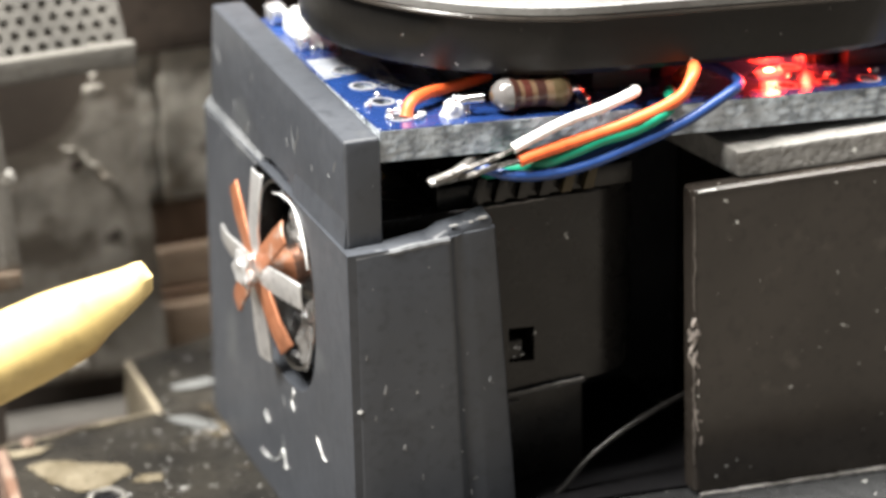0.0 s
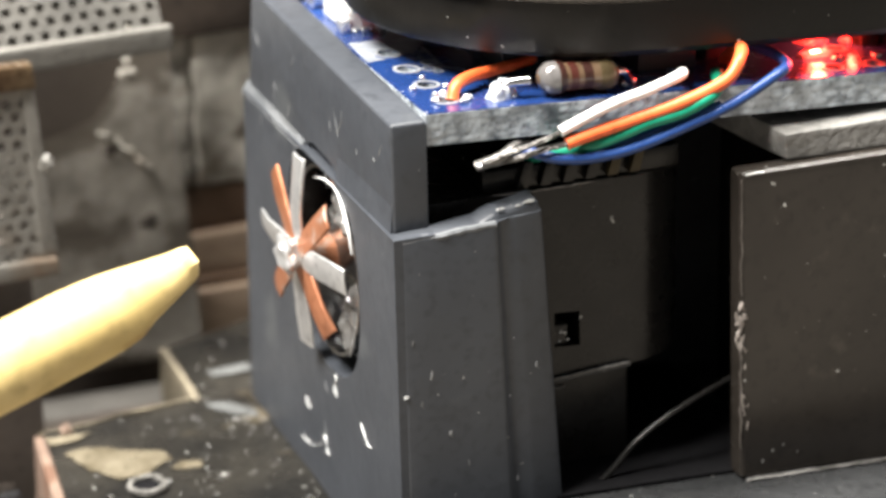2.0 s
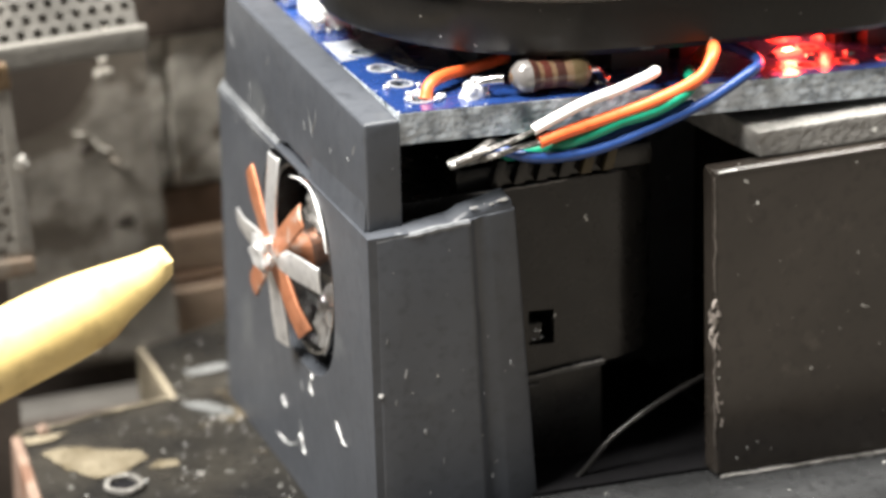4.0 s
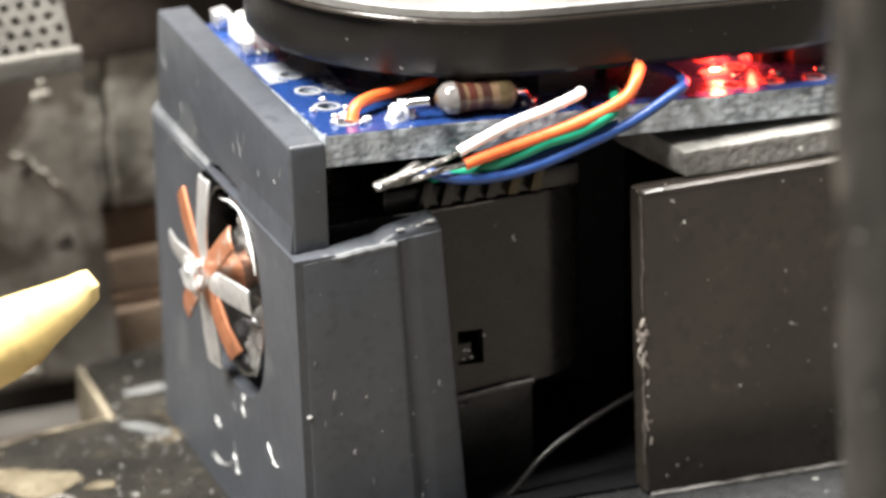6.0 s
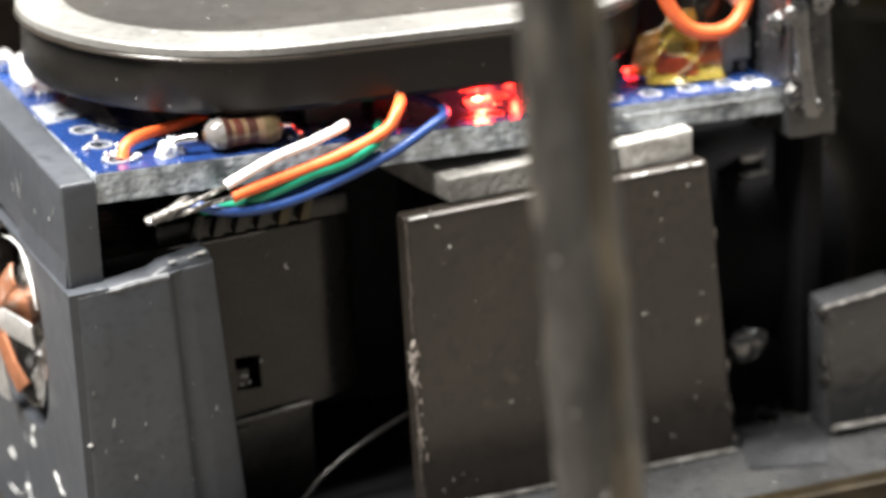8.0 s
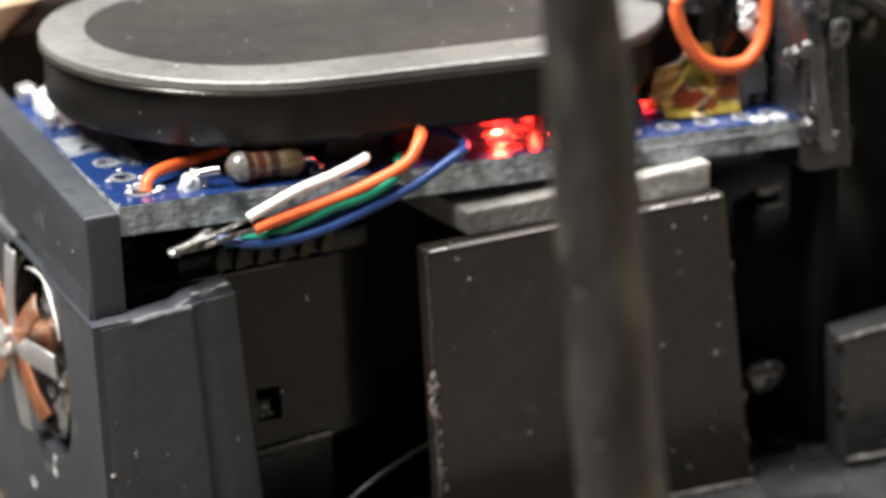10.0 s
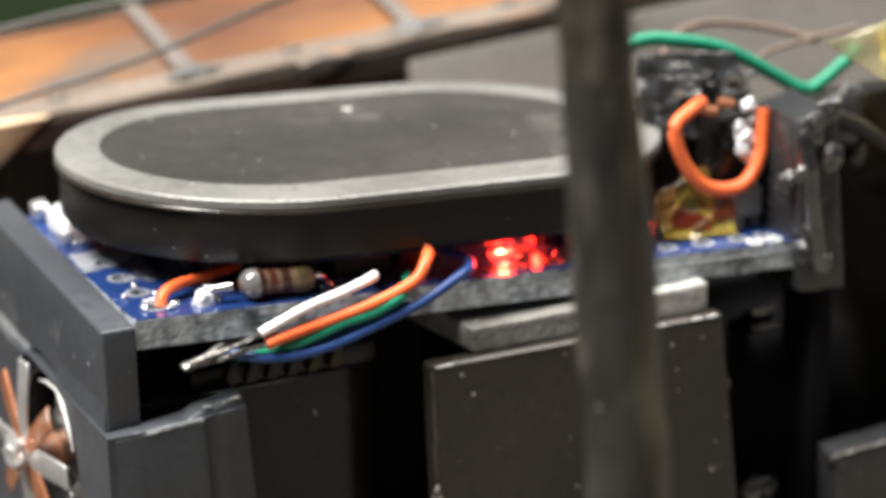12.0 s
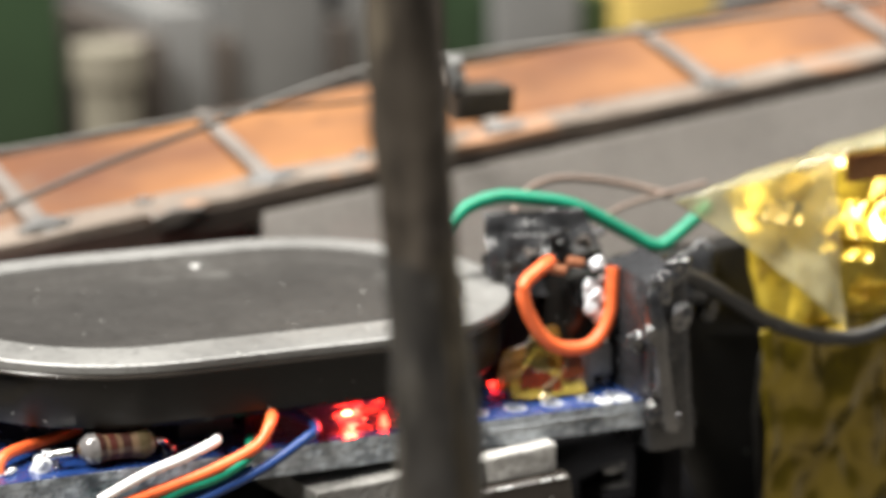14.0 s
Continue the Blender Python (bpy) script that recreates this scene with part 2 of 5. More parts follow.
M_TAPEOLIVE = mat("olive_tape_fold", (0.05, 0.04, 0.008), (0.16, 0.11, 0.02), rough=0.14, trans=0.65, coat=0.6, bump=0.2, bump_scale=400, big=400)
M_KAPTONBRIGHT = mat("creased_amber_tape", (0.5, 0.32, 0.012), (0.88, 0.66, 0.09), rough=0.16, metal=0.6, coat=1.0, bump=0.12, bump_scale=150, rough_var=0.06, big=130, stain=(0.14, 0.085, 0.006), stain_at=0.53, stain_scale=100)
M_TAPEEDGE = mat("milky_tape_overlap", (0.8, 0.74, 0.42), (0.92, 0.88, 0.64), rough=0.12, trans=0.78, coat=0.5, bump=0.06, bump_scale=120, big=150)
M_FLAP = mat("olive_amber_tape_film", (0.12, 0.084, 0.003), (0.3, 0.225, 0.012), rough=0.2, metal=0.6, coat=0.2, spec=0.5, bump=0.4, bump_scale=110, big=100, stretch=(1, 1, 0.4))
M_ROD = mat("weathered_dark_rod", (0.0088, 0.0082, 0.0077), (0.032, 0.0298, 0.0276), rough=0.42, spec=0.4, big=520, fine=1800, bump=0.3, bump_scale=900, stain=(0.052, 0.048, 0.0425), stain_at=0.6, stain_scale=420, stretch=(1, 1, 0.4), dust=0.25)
# Lighter tan for the corner strip that looks lit.
M_RODEDGE = mat("lit_tan_rod_corner", (0.05, 0.041, 0.028), (0.12, 0.1, 0.07), rough=0.5, spec=0.35, big=520, fine=1800, bump=0.3, bump_scale=900, stain=(0.03, 0.027, 0.022), stain_at=0.6, stain_scale=300, stretch=(1, 1, 0.4))
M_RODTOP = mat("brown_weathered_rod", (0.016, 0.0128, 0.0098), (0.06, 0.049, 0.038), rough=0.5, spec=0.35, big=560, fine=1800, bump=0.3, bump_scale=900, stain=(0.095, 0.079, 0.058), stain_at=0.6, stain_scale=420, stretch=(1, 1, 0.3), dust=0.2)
M_WOOD = mat("pale_bamboo", (0.54, 0.4, 0.155), (0.64, 0.49, 0.22), rough=0.55, big=220, fine=900, bump=0.1, bump_scale=700, stain=(0.42, 0.28, 0.1), stain_at=0.62, stain_scale=300)
M_COPPERPLANK = mat("orange_stained_board", (0.085, 0.028, 0.009), (0.3, 0.13, 0.036), rough=0.5, big=75, fine=300, bump=0.2, bump_scale=300, stain=(0.1, 0.07, 0.052), stain_at=0.58, stain_scale=85, stretch=(0.5, 1, 1))
M_CLIP = mat("dull_brown_metal", (0.04, 0.034, 0.029), (0.09, 0.078, 0.066), rough=0.45, metal=0.3, bump=0.15, big=300)
M_GUSSET = mat("tan_painted_wood", (0.5, 0.36, 0.22), (0.66, 0.5, 0.33), rough=0.6, big=140, bump=0.12)
M_RAIL = mat("rusty_rail_and_shade", (0.03, 0.022, 0.0175), (0.07, 0.053, 0.042), rough=0.6, bump=0.15, big=200)
M_LEDGE = mat("pale_pinkish_ledge", (0.1, 0.078, 0.062), (0.18, 0.147, 0.12), rough=0.7, big=160, bump=0.15, stain=(0.25, 0.135, 0.075), stain_at=0.58, stain_scale=110)
M_STRAP = mat("dull_pale_strap", (0.1, 0.086, 0.076), (0.165, 0.143, 0.127), rough=0.6, bump=0.06, big=300)
M_STRAPFOOT = mat("dull_blue_grey_pad", (0.075, 0.073, 0.071), (0.125, 0.121, 0.118), rough=0.55, bump=0.08, big=300)
M_WALLBROWN = mat("grey_brown_side_wall", (0.16, 0.145, 0.128), (0.22, 0.2, 0.178), rough=0.75, bump=0.1, big=60)
M_PERF = mat("pale_perforated_metal", (0.042, 0.039, 0.034), (0.075, 0.07, 0.062), rough=0.42, metal=0.4, bump=0.1, stain=(0.1, 0.056, 0.027), stain_at=0.59, stain_scale=120)
# Lighter copy of the frame metal: frontal light is put into its colour.
M_PERFSIDE = mat("front_lit_grille", (0.13, 0.124, 0.112), (0.21, 0.2, 0.184), rough=0.42, bump=0.12, stain=(0.13, 0.078, 0.04), stain_at=0.58, stain_scale=120)
M_RUSTLIP = mat("rust_gold_lip", (0.07, 0.04, 0.02), (0.17, 0.12, 0.07), rough=0.3, metal=0.4, big=300, bump=0.2, stain=(0.05, 0.022, 0.01), stain_at=0.54, stain_scale=200)
M_STONE = mat("dusty_grey_casting", (0.22, 0.202, 0.176), (0.46, 0.43, 0.385), rough=0.9, big=340, fine=400, bump=0.45, bump_scale=220, stain=(0.15, 0.13, 0.107), stain_at=0.5, stain_scale=230)
M_ROUGHSTONE = mat("pale_rough_casting", (0.3, 0.28, 0.245), (0.68, 0.65, 0.59), rough=0.95, big=400, fine=500, bump=0.8, bump_scale=240, stain=(0.24, 0.21, 0.175), stain_at=0.55, stain_scale=280)
M_BROWNWOOD = mat("brown_wood_strip", (0.42, 0.31, 0.225), (0.58, 0.46, 0.355), rough=0.75, big=90, bump=0.15, stretch=(0.3, 1, 1))
M_DARKWOOD = mat("dark_brown_wood_strip", (0.1, 0.058, 0.035), (0.2, 0.13, 0.085), rough=0.75, big=80, bump=0.15, stretch=(0.3, 1, 1))
# Dark brown for plain parts and for blocks that stand in for shade.
M_DARKBROWN = mat("dark_brown_and_shade", (0.042, 0.033, 0.027), (0.075, 0.06, 0.05), rough=0.7, bump=0.1, big=60)
M_BENCH = mat("worn_brown_bench_top", (0.11, 0.097, 0.082), (0.16, 0.143, 0.122), rough=0.6, big=30, fine=300, bump=0.2, bump_scale=200, stain=(0.06, 0.052, 0.044), stain_at=0.6, stain_scale=25)
M_GREENBOX = mat("green_painted_tin", (0.016, 0.036, 0.014), (0.024, 0.052, 0.02), rough=0.5, big=30)
M_CREAM = mat("cream_plastic_tub", (0.18, 0.165, 0.128), (0.23, 0.21, 0.165), rough=0.5, big=40)
M_STEEL = mat("dull_grey_steel", (0.16, 0.16, 0.157), (0.23, 0.23, 0.226), rough=0.5, metal=0.2, big=40)
M_YELLOW = mat("yellow_brown_card", (0.5, 0.36, 0.1), rough=0.6, big=40)

# ---- building blocks (all sizes in millimetres) ----
BASE = {}
SOFT = {"glue_lump", "solder_blob", "glue_bead", "glue_smear", "glue_run", "partition_glue", "pad_solder", "strap_foot", "drum_screw", "connector_pin", "casting_lump", "tape_sheet", "tape_fold", "pack_top", "pack_body", "tape_flap", "tape_corner", "tape_top", "tape_front", "glue_crust", "casting_ridge", "casting_relief", "tape_sheet"}


def thing(name, base, label, category, group="", kind=""):
    """An Empty at the thing's base, under which its parts hang."""
    ob = new(name)
    ob.location = Vector(base) * MM
    ob.empty_display_size = 0.002
    BASE[ob.name] = Vector(base)
    return tagged(ob, label, category, group, kind)


def part(name, bm, material, parent, label="", smooth=True):
    """Links a bmesh as one mesh object under a thing or a part."""
    base = BASE[parent.name]
    bmesh.ops.recalc_face_normals(bm, faces=bm.faces)
    for v in bm.verts:
        v.co = (v.co - base) * MM
    me = bpy.data.meshes.new(name)
    bm.to_mesh(me)
    bm.free()
    me.materials.append(material)
    if smooth:
        me.polygons.foreach_set("use_smooth", [True] * len(me.polygons))
        if name not in SOFT:
            me.set_sharp_from_angle(angle=radians(38))
    ob = new(name, me)
    ob.parent = parent
    BASE[ob.name] = base
    return tagged(ob, label)


def solo(name, bm, material, base, label, category, group="", kind="", smooth=True):
    """A top-level thing of one mesh, with its origin at its base."""
    for v in bm.verts:
        v.co = (v.co - Vector(base)) * MM
    bmesh.ops.recalc_face_normals(bm, faces=bm.faces)
    me = bpy.data.meshes.new(name)
    bm.to_mesh(me)
    bm.free()
    me.materials.append(material)
    if smooth:
        me.polygons.foreach_set("use_smooth", [True] * len(me.polygons))
        me.set_sharp_from_angle(angle=radians(38))
    ob = new(name, me)
    ob.location = Vector(base) * MM
    BASE[ob.name] = Vector(base)
    return tagged(ob, label, category, group, kind)


def bevelled(bm, width, segments=2):
    if width:
        bmesh.ops.bevel(bm, geom=list(bm.edges), offset=width, segments=segments, profile=0.6, affect="EDGES", clamp_overlap=True)
    return bm


def hexa(c, bevel=0.0, segments=2):
    """Eight corners: bottom four counter-clockwise seen from above, then the top four."""
    bm = bmesh.new()
    v = [bm.verts.new(p) for p in c]
    for f in ((3, 2, 1, 0), (4, 5, 6, 7), (0, 1, 5, 4), (1, 2, 6, 5), (2, 3, 7, 6), (3, 0, 4, 7)):
        bm.faces.new([v[i] for i in f])
    return bevelled(bm, bevel, segments)


def block(a, b, bevel=0.0, segments=2):
    (x0, y0, z0), (x1, y1, z1) = a, b
    return hexa([(x0, y0, z0), (x1, y0, z0), (x1, y1, z0), (x0, y1, z0), (x0, y0, z1), (x1, y0, z1), (x1, y1, z1), (x0, y1, z1)], bevel, segments)


def worn(bm, cuts, amount, scale, seed=0.0):
    """Subdivides and roughens a shape."""
    bmesh.ops.subdivide_edges(bm, edges=list(bm.edges), cuts=cuts, use_grid_fill=True)
    for v in bm.verts:
        v.co += noise.noise_vector(v.co * scale + Vector((seed, seed * 2, -seed))) * amount
    return bm


def joined(*many):
    """Several bmeshes in one."""
    out = many[0]
    for bm in many[1:]:
        verts = {v: out.verts.new(v.co) for v in bm.verts}
        for f in bm.faces:
            out.faces.new([verts[v] for v in f.verts])
        bm.free()
    return out


def spline(points, steps=8):
    """Smooth curve through the points."""
    p = [Vector(q) for q in points]
    p = [2 * p[0] - p[1]] + p + [2 * p[-1] - p[-2]]
    out = []
    for i in range(1, len(p) - 2):
        a, b, c, d = p[i - 1:i + 3]
        for k in range(steps):
            t = k / steps
            out.append(0.5 * (2 * b + (c - a) * t + (2 * a - 5 * b + 4 * c - d) * t * t + (3 * b - a - 3 * c + d) * t ** 3))
    return out + [p[-2]]


def tube(points, radius, sides=10, steps=8, radii=None, smooth_path=True):
    path = spline(points, steps) if smooth_path else [Vector(q) for q in points]
    bm = bmesh.new()
    rings, up = [], Vector((0.13, 0.21, 0.97)).normalized()
    for i, q in enumerate(path):
        way = (path[min(i + 1, len(path) - 1)] - path[max(i - 1, 0)]).normalized()
        side = way.cross(up).normalized()
        if side.length < 0.5:
            side = way.cross(Vector((1, 0, 0))).normalized()
        top = side.cross(way)
        r = radius if radii is None else np.interp(i / (len(path) - 1), np.linspace(0, 1, len(radii)), radii)
        rings.append([bm.verts.new(q + (side * math.cos(a) + top * math.sin(a)) * r) for a in [2 * math.pi * k / sides for k in range(sides)]])
    for a, b in zip(rings, rings[1:]):
        for k in range(sides):
            bm.faces.new((a[k], a[(k + 1) % sides], b[(k + 1) % sides], b[k]))
    bm.faces.new(rings[0][::-1])
    bm.faces.new(rings[-1])
    return bm


def blob(place, size, seed=0, amount=0.25, levels=3):
    bm = bmesh.new()
    bmesh.ops.create_icosphere(bm, subdivisions=levels, radius=1)
    for v in bm.verts:
        v.co *= 1 + amount * noise.noise(v.co * 1.7 + Vector((seed, seed * 0.7, 3.1)))
        v.co = Vector((v.co.x * size[0], v.co.y * size[1], v.co.z * size[2])) + Vector(place)
    return bm


def ring(place, axis, outer, inner, height, sides=24):
    """A flat washer."""
    bm = bmesh.new()
    turn = Vector((0, 0, 1)).rotation_difference(Vector(axis)).to_matrix()
    loops = []
    for r, h in ((outer, 0), (outer, height), (inner, height), (inner, 0)):
        loops.append([bm.verts.new(Vector(place) + turn @ Vector((r * math.cos(a), r * math.sin(a), h))) for a in [2 * math.pi * k / sides for k in range(sides)]])
    for a, b in zip(loops, loops[1:] + loops[:1]):
        for k in range(sides):
            bm.faces.new((a[k], a[(k + 1) % sides], b[(k + 1) % sides], b[k]))
    return bm


def cut_sheet(outline, holes, lift, thick):
    """A flat sheet with holes through it: loops of 2D points, lift(u, v, w) places them, w runs from 0 to thick."""
    bm = bmesh.new()
    edges = []
    for loop in [outline] + holes:
        vs = [bm.verts.new((u, v, 0)) for u, v in loop]
        edges += [bm.edges.new((vs[i], vs[(i + 1) % len(vs)])) for i in range(len(vs))]
    bmesh.ops.triangle_fill(bm, use_beauty=True, use_dissolve=False, edges=edges, normal=(0, 0, 1))
    made = bmesh.ops.extrude_face_region(bm, geom=list(bm.faces))
    for v in made["geom"]:
        if isinstance(v, bmesh.types.BMVert):
            v.co.z = thick
    for v in bm.verts:
        v.co = Vector(lift(*v.co))
    return bm


def circle(u, v, r, n=16):
    return [(u + r * math.cos(2 * math.pi * k / n), v + r * math.sin(2 * math.pi * k / n)) for k in range(n)]


def stadium(length, width, inset=0.0, n=20):
    r = width / 2 - inset
    half = length / 2 - width / 2
    out = []
    for k in range(n + 1):
        a = -math.pi / 2 + math.pi * k / n
        out.append((half + r * math.cos(a), r * math.sin(a)))
    for k in range(n + 1):
        a = math.pi / 2 + math.pi * k / n
        out.append((-half + r * math.cos(a), r * math.sin(a)))
    return out


def crinkled(corners, cells, amount, scale, seed=0.0, stretch=(1, 1, 1)):
    """A crumpled sheet over four corners, with a little thickness."""
    a, b, c, d = [Vector(q) for q in corners]
    n, m = cells
    bm = bmesh.new()
    normal = (b - a).cross(d - a).normalized()
    layers = []
    for off in (0.0, 0.06):
        grid = []
        for i in range(n + 1):
            row = []
            for j in range(m + 1):
                u, v = i / n, j / m
                q = a * (1 - u) * (1 - v) + b * u * (1 - v) + c * u * v + d * (1 - u) * v
                k = Vector((q.x * stretch[0], q.y * stretch[1], q.z * stretch[2])) * scale + Vector((seed, -seed, seed * 0.3))
                fold = abs(noise.noise(k)) - 0.3 + 0.5 * noise.noise(k * 2.3)
                row.append(bm.verts.new(q + normal * (fold * amount + off)))
            grid.append(row)
        layers.append(grid)
    lo, hi = layers
    for i in range(n):
        for j in range(m):
            bm.faces.new((lo[i][j], lo[i + 1][j], lo[i + 1][j + 1], lo[i][j + 1]))
            bm.faces.new((hi[i][j], hi[i][j + 1], hi[i + 1][j + 1], hi[i + 1][j]))
    rim = [(i, 0) for i in range(n)] + [(n, j) for j in range(m)] + [(i, m) for i in range(n, 0, -1)] + [(0, j) for j in range(m, 0, -1)]
    for (i, j), (k, l) in zip(rim, rim[1:] + rim[:1]):
        bm.faces.new((lo[i][j], hi[i][j], hi[k][l], lo[k][l]))
    return bm


SLOPE = 0.048


def on_board(x, z=0.0):
    """Height over the tilted circuit board's top face."""
    return 21.22 - SLOPE * x + z


# ---- bench ----
solo("bench_top", block((-190, -190, -37), (300, 330, -25), 2), M_BENCH, (0, 0, -37), "worn brown workbench top under the model", "bench", kind="structure")

# ---- the model's deck and footplate ----
def deck_z(x, z=0.0):
    """Height over the tilted deck's top face."""
    return -0.7 - SLOPE * x + z


def deck_bar(x0, x1, y0, y1, z0, z1, bevel, skew=0.0):
    return hexa([(x0, y0, deck_z(x0, z0)), (x1, y0 - skew, deck_z(x1, z0)), (x1, y1, deck_z(x1, z0)), (x0, y1, deck_z(x0, z0)),
                 (x0, y0, deck_z(x0, z1)), (x1, y0 - skew, deck_z(x1, z1)), (x1, y1, deck_z(x1, z1)), (x0, y1, deck_z(x0, z1))], bevel)


deck = thing("deck", (20, 5, -25), "worn black painted deck carrying the model's parts", "deck", kind="structure")
part("deck_plate", worn(deck_bar(-1.5, 86, -7.3, 26, -3.0, 0.0, 0.25, 1.5), 4, 0.1, 0.25), M_DECK, deck)
part("deck_frame", block((2, -5, -25), (84, 24, -6.5), 0.3), M_BLACKDEEP, deck, "black frame under the deck")
part("deck_lip", worn(deck_bar(4, 86, -8.2, -7.3, -2.6, 0.15, 0.34, 1.5), 3, 0.06, 0.5), M_LIP, deck, "scratched front lip of the deck")

foot = thing("footplate", (-8, 25, -25), "dirty black footplate with rust-worn edge below the fan", "footplate", kind="structure")
part("footplate_top", worn(hexa([(-17.5, 4, -6.6), (-1.0, 4, -6.6), (-1.0, 28.2, -6.6), (-15.6, 27.0, -6.6), (-17.0, 4, -4.6), (-1.0, 4, -4.6), (-1.0, 28.2, -5.0), (-15.4, 27.0, -5.2)], 0.15), 6, 0.16, 0.35), M_PLANK, foot)
part("footplate_edge", worn(hexa([(-17.9, 3.5, -13), (-17.2, 3.5, -13), (-15.2, 27.0, -13), (-16.2, 27.2, -13), (-17.9, 3.5, -4.7), (-17.2, 3.5, -4.7), (-15.2, 27.0, -5.3), (-16.0, 27.2, -5.3)], 0.12), 3, 0.14, 0.5, 2), M_RUST, foot, "rust-brown worn edge")
part("rear_step", worn(hexa([(-5.1, 27.9, -8.5), (2, 28.0, -8.5), (2, 39.5, -8.5), (-5.0, 36.9, -8.5), (-5.1, 27.9, -5.3), (2, 28.0, -5.3), (2, 39.5, -5.3), (-5.1, 36.9, -5.3)], 0.2), 4, 0.14, 0.4, 5), M_PLANK, foot, "raised dusty step with a pale edge")
part("step_edge", worn(hexa([(-5.7, 27.9, -9), (-5.15, 27.9, -9), (-5.2, 36.9, -9), (-5.7, 36.9, -9), (-5.55, 27.9, -5.4), (-5.15, 27.9, -5.4), (-5.2, 36.9, -5.3), (-5.6, 36.9, -5.3)], 0.1), 2, 0.1, 0.5, 7), M_CUT, foot, "tan cut edge")
part("back_edge", worn(hexa([(-15.5, 26.95, -5.7), (-5.9, 27.75, -5.6), (-5.9, 28.0, -5.6), (-15.5, 27.15, -5.7), (-15.5, 26.98, -5.05), (-5.9, 27.78, -4.92), (-5.9, 28.0, -4.97), (-15.5, 27.15, -5.1)], 0.05), 5, 0.22, 0.9, 8), M_CUT, foot, "pale broken back edge")
for k, (x, y) in enumerate([(-1.75, 26.6), (-14.2, 26.0)]):
    part("crumb", blob((x, y, -4.4 - 0.017 * (y - 4)), (0.35, 0.35, 0.5), k + 70, 0.9, 2), M_RUST, foot, "rusty crumb")
part("plank_support", block((-15, 6, -25), (1, 36, -8.6), 0.3), M_DARKBROWN, foot)
part("screw_ring", worn(ring((-11.5, 16.9, -4.75), (0, 0, 1), 1.15, 0.85, 0.25, 24), 1, 0.1, 1.5), M_WORNSTEEL, foot, "bright worn screw hole rim")
# Flush dark disc stands for the shade inside the screw hole.
part("screw_hole", tube([(-11.5, 16.9, -5.2), (-11.5, 16.9, -4.74)], 0.9, 20, 2), M_SHADEBLACK, foot, "dark disc shading the screw hole")
def shard(place, size, turn, seed):
    """A thin angular flake lying flat."""
    rnd = random.Random(seed)
    loop = [(size[0] * rnd.uniform(0.6, 1) * math.cos(a), size[1] * rnd.uniform(0.6, 1) * math.sin(a)) for a in (0.2, 1.1, 2.3, 3.3, 4.2, 5.4)]
    bm = prism([(u, v, 0.0) for u, v in loop], [(u * 0.7, v * 0.7, size[2] * rnd.uniform(0.6, 1.2)) for u, v in loop], 0.0)
    bmesh.ops.rotate(bm, verts=bm.verts, cent=(0, 0, 0), matrix=Matrix.Rotation(turn, 3, "Z"))
    bmesh.ops.translate(bm, verts=bm.verts, vec=place)
    return bm


def prism(low, high, bevel):
    """A closed solid between two loops of points."""
    bm = bmesh.new()
    a, b = [bm.verts.new(q) for q in low], [bm.verts.new(q) for q in high]
    for k in range(len(a)):
        j = (k + 1) % len(a)
        bm.faces.new((a[k], a[j], b[j], b[k]))
    bm.faces.new(a[::-1])
    bm.faces.new(b)
    return bevelled(bm, bevel, 3)


def foot_z(y):
    return -4.66 - 0.017 * (y - 4)


for k in range(190):
    rnd = random.Random(k)
    y = rnd.uniform(5.5, 26)
    long_way = rnd.uniform(0.1, 0.26) if k % 5 == 0 else rnd.uniform(0.03, 0.08)
    part("glue_flake", shard((-2.5 - abs(rnd.gauss(0, 3.4)), y, foot_z(y)), (rnd.uniform(0.025, 0.05), long_way, 0.05), rnd.uniform(0, 3.1), k), M_SHARD if k % 3 else M_GLUE, foot)


def smear(outline, z, thick, seed):
    """A dried puddle with a wandering edge."""
    loop = []
    for a, b in zip(outline, outline[1:] + outline[:1]):
        for i in range(6):
            q = Vector((a[0], a[1], 0)).lerp(Vector((b[0], b[1], 0)), i / 6)
            q += noise.noise_vector(q * 1.3 + Vector((seed, 0, 0))) * 0.3
            loop.append((q.x, q.y))
    return cut_sheet(loop, [], lambda u, v, w: (u, v, z - 0.017 * (v - 4) + w), thick)


for outline, m, words in (([(-14.9, 23.4), (-13.4, 23.6), (-11.8, 22.6), (-9.6, 21.4), (-9.1, 20.2), (-10.6, 19.3), (-11.0, 18.6), (-12.8, 18.8), (-14.0, 20.6)], M_SMEAR, "dried tan smear"),
                          ([(-9.0, 19.6), (-7.6, 19.2), (-7.9, 18.4), (-9.6, 18.6)], M_SMEAR, "dried tan smear"),
                          ([(-15.6, 25.9), (-14.2, 25.9), (-12.8, 25.6), (-13.9, 24.9), (-15.3, 24.6)], M_SMEAR, "dried tan smear"),
                          ([(-5.4, 26.7), (-4.2, 26.6), (-2.8, 24.6), (-3.0, 23.7), (-4.4, 25.2)], M_GREYSMEAR, "dried grey smear")):
    part("dried_smear", smear(outline, -4.62, 0.06, len(outline)), m, foot, words)
part("dried_smear", cut_sheet([(-4.0, 31.7), (-2.4, 31.9), (-1.2, 32.0), (-1.1, 31.0), (-2.4, 30.8), (-3.5, 30.9)], [], lambda u, v, w: (u, v, -5.16 + w), 0.06), M_GREYSMEAR, foot, "dried grey smear")

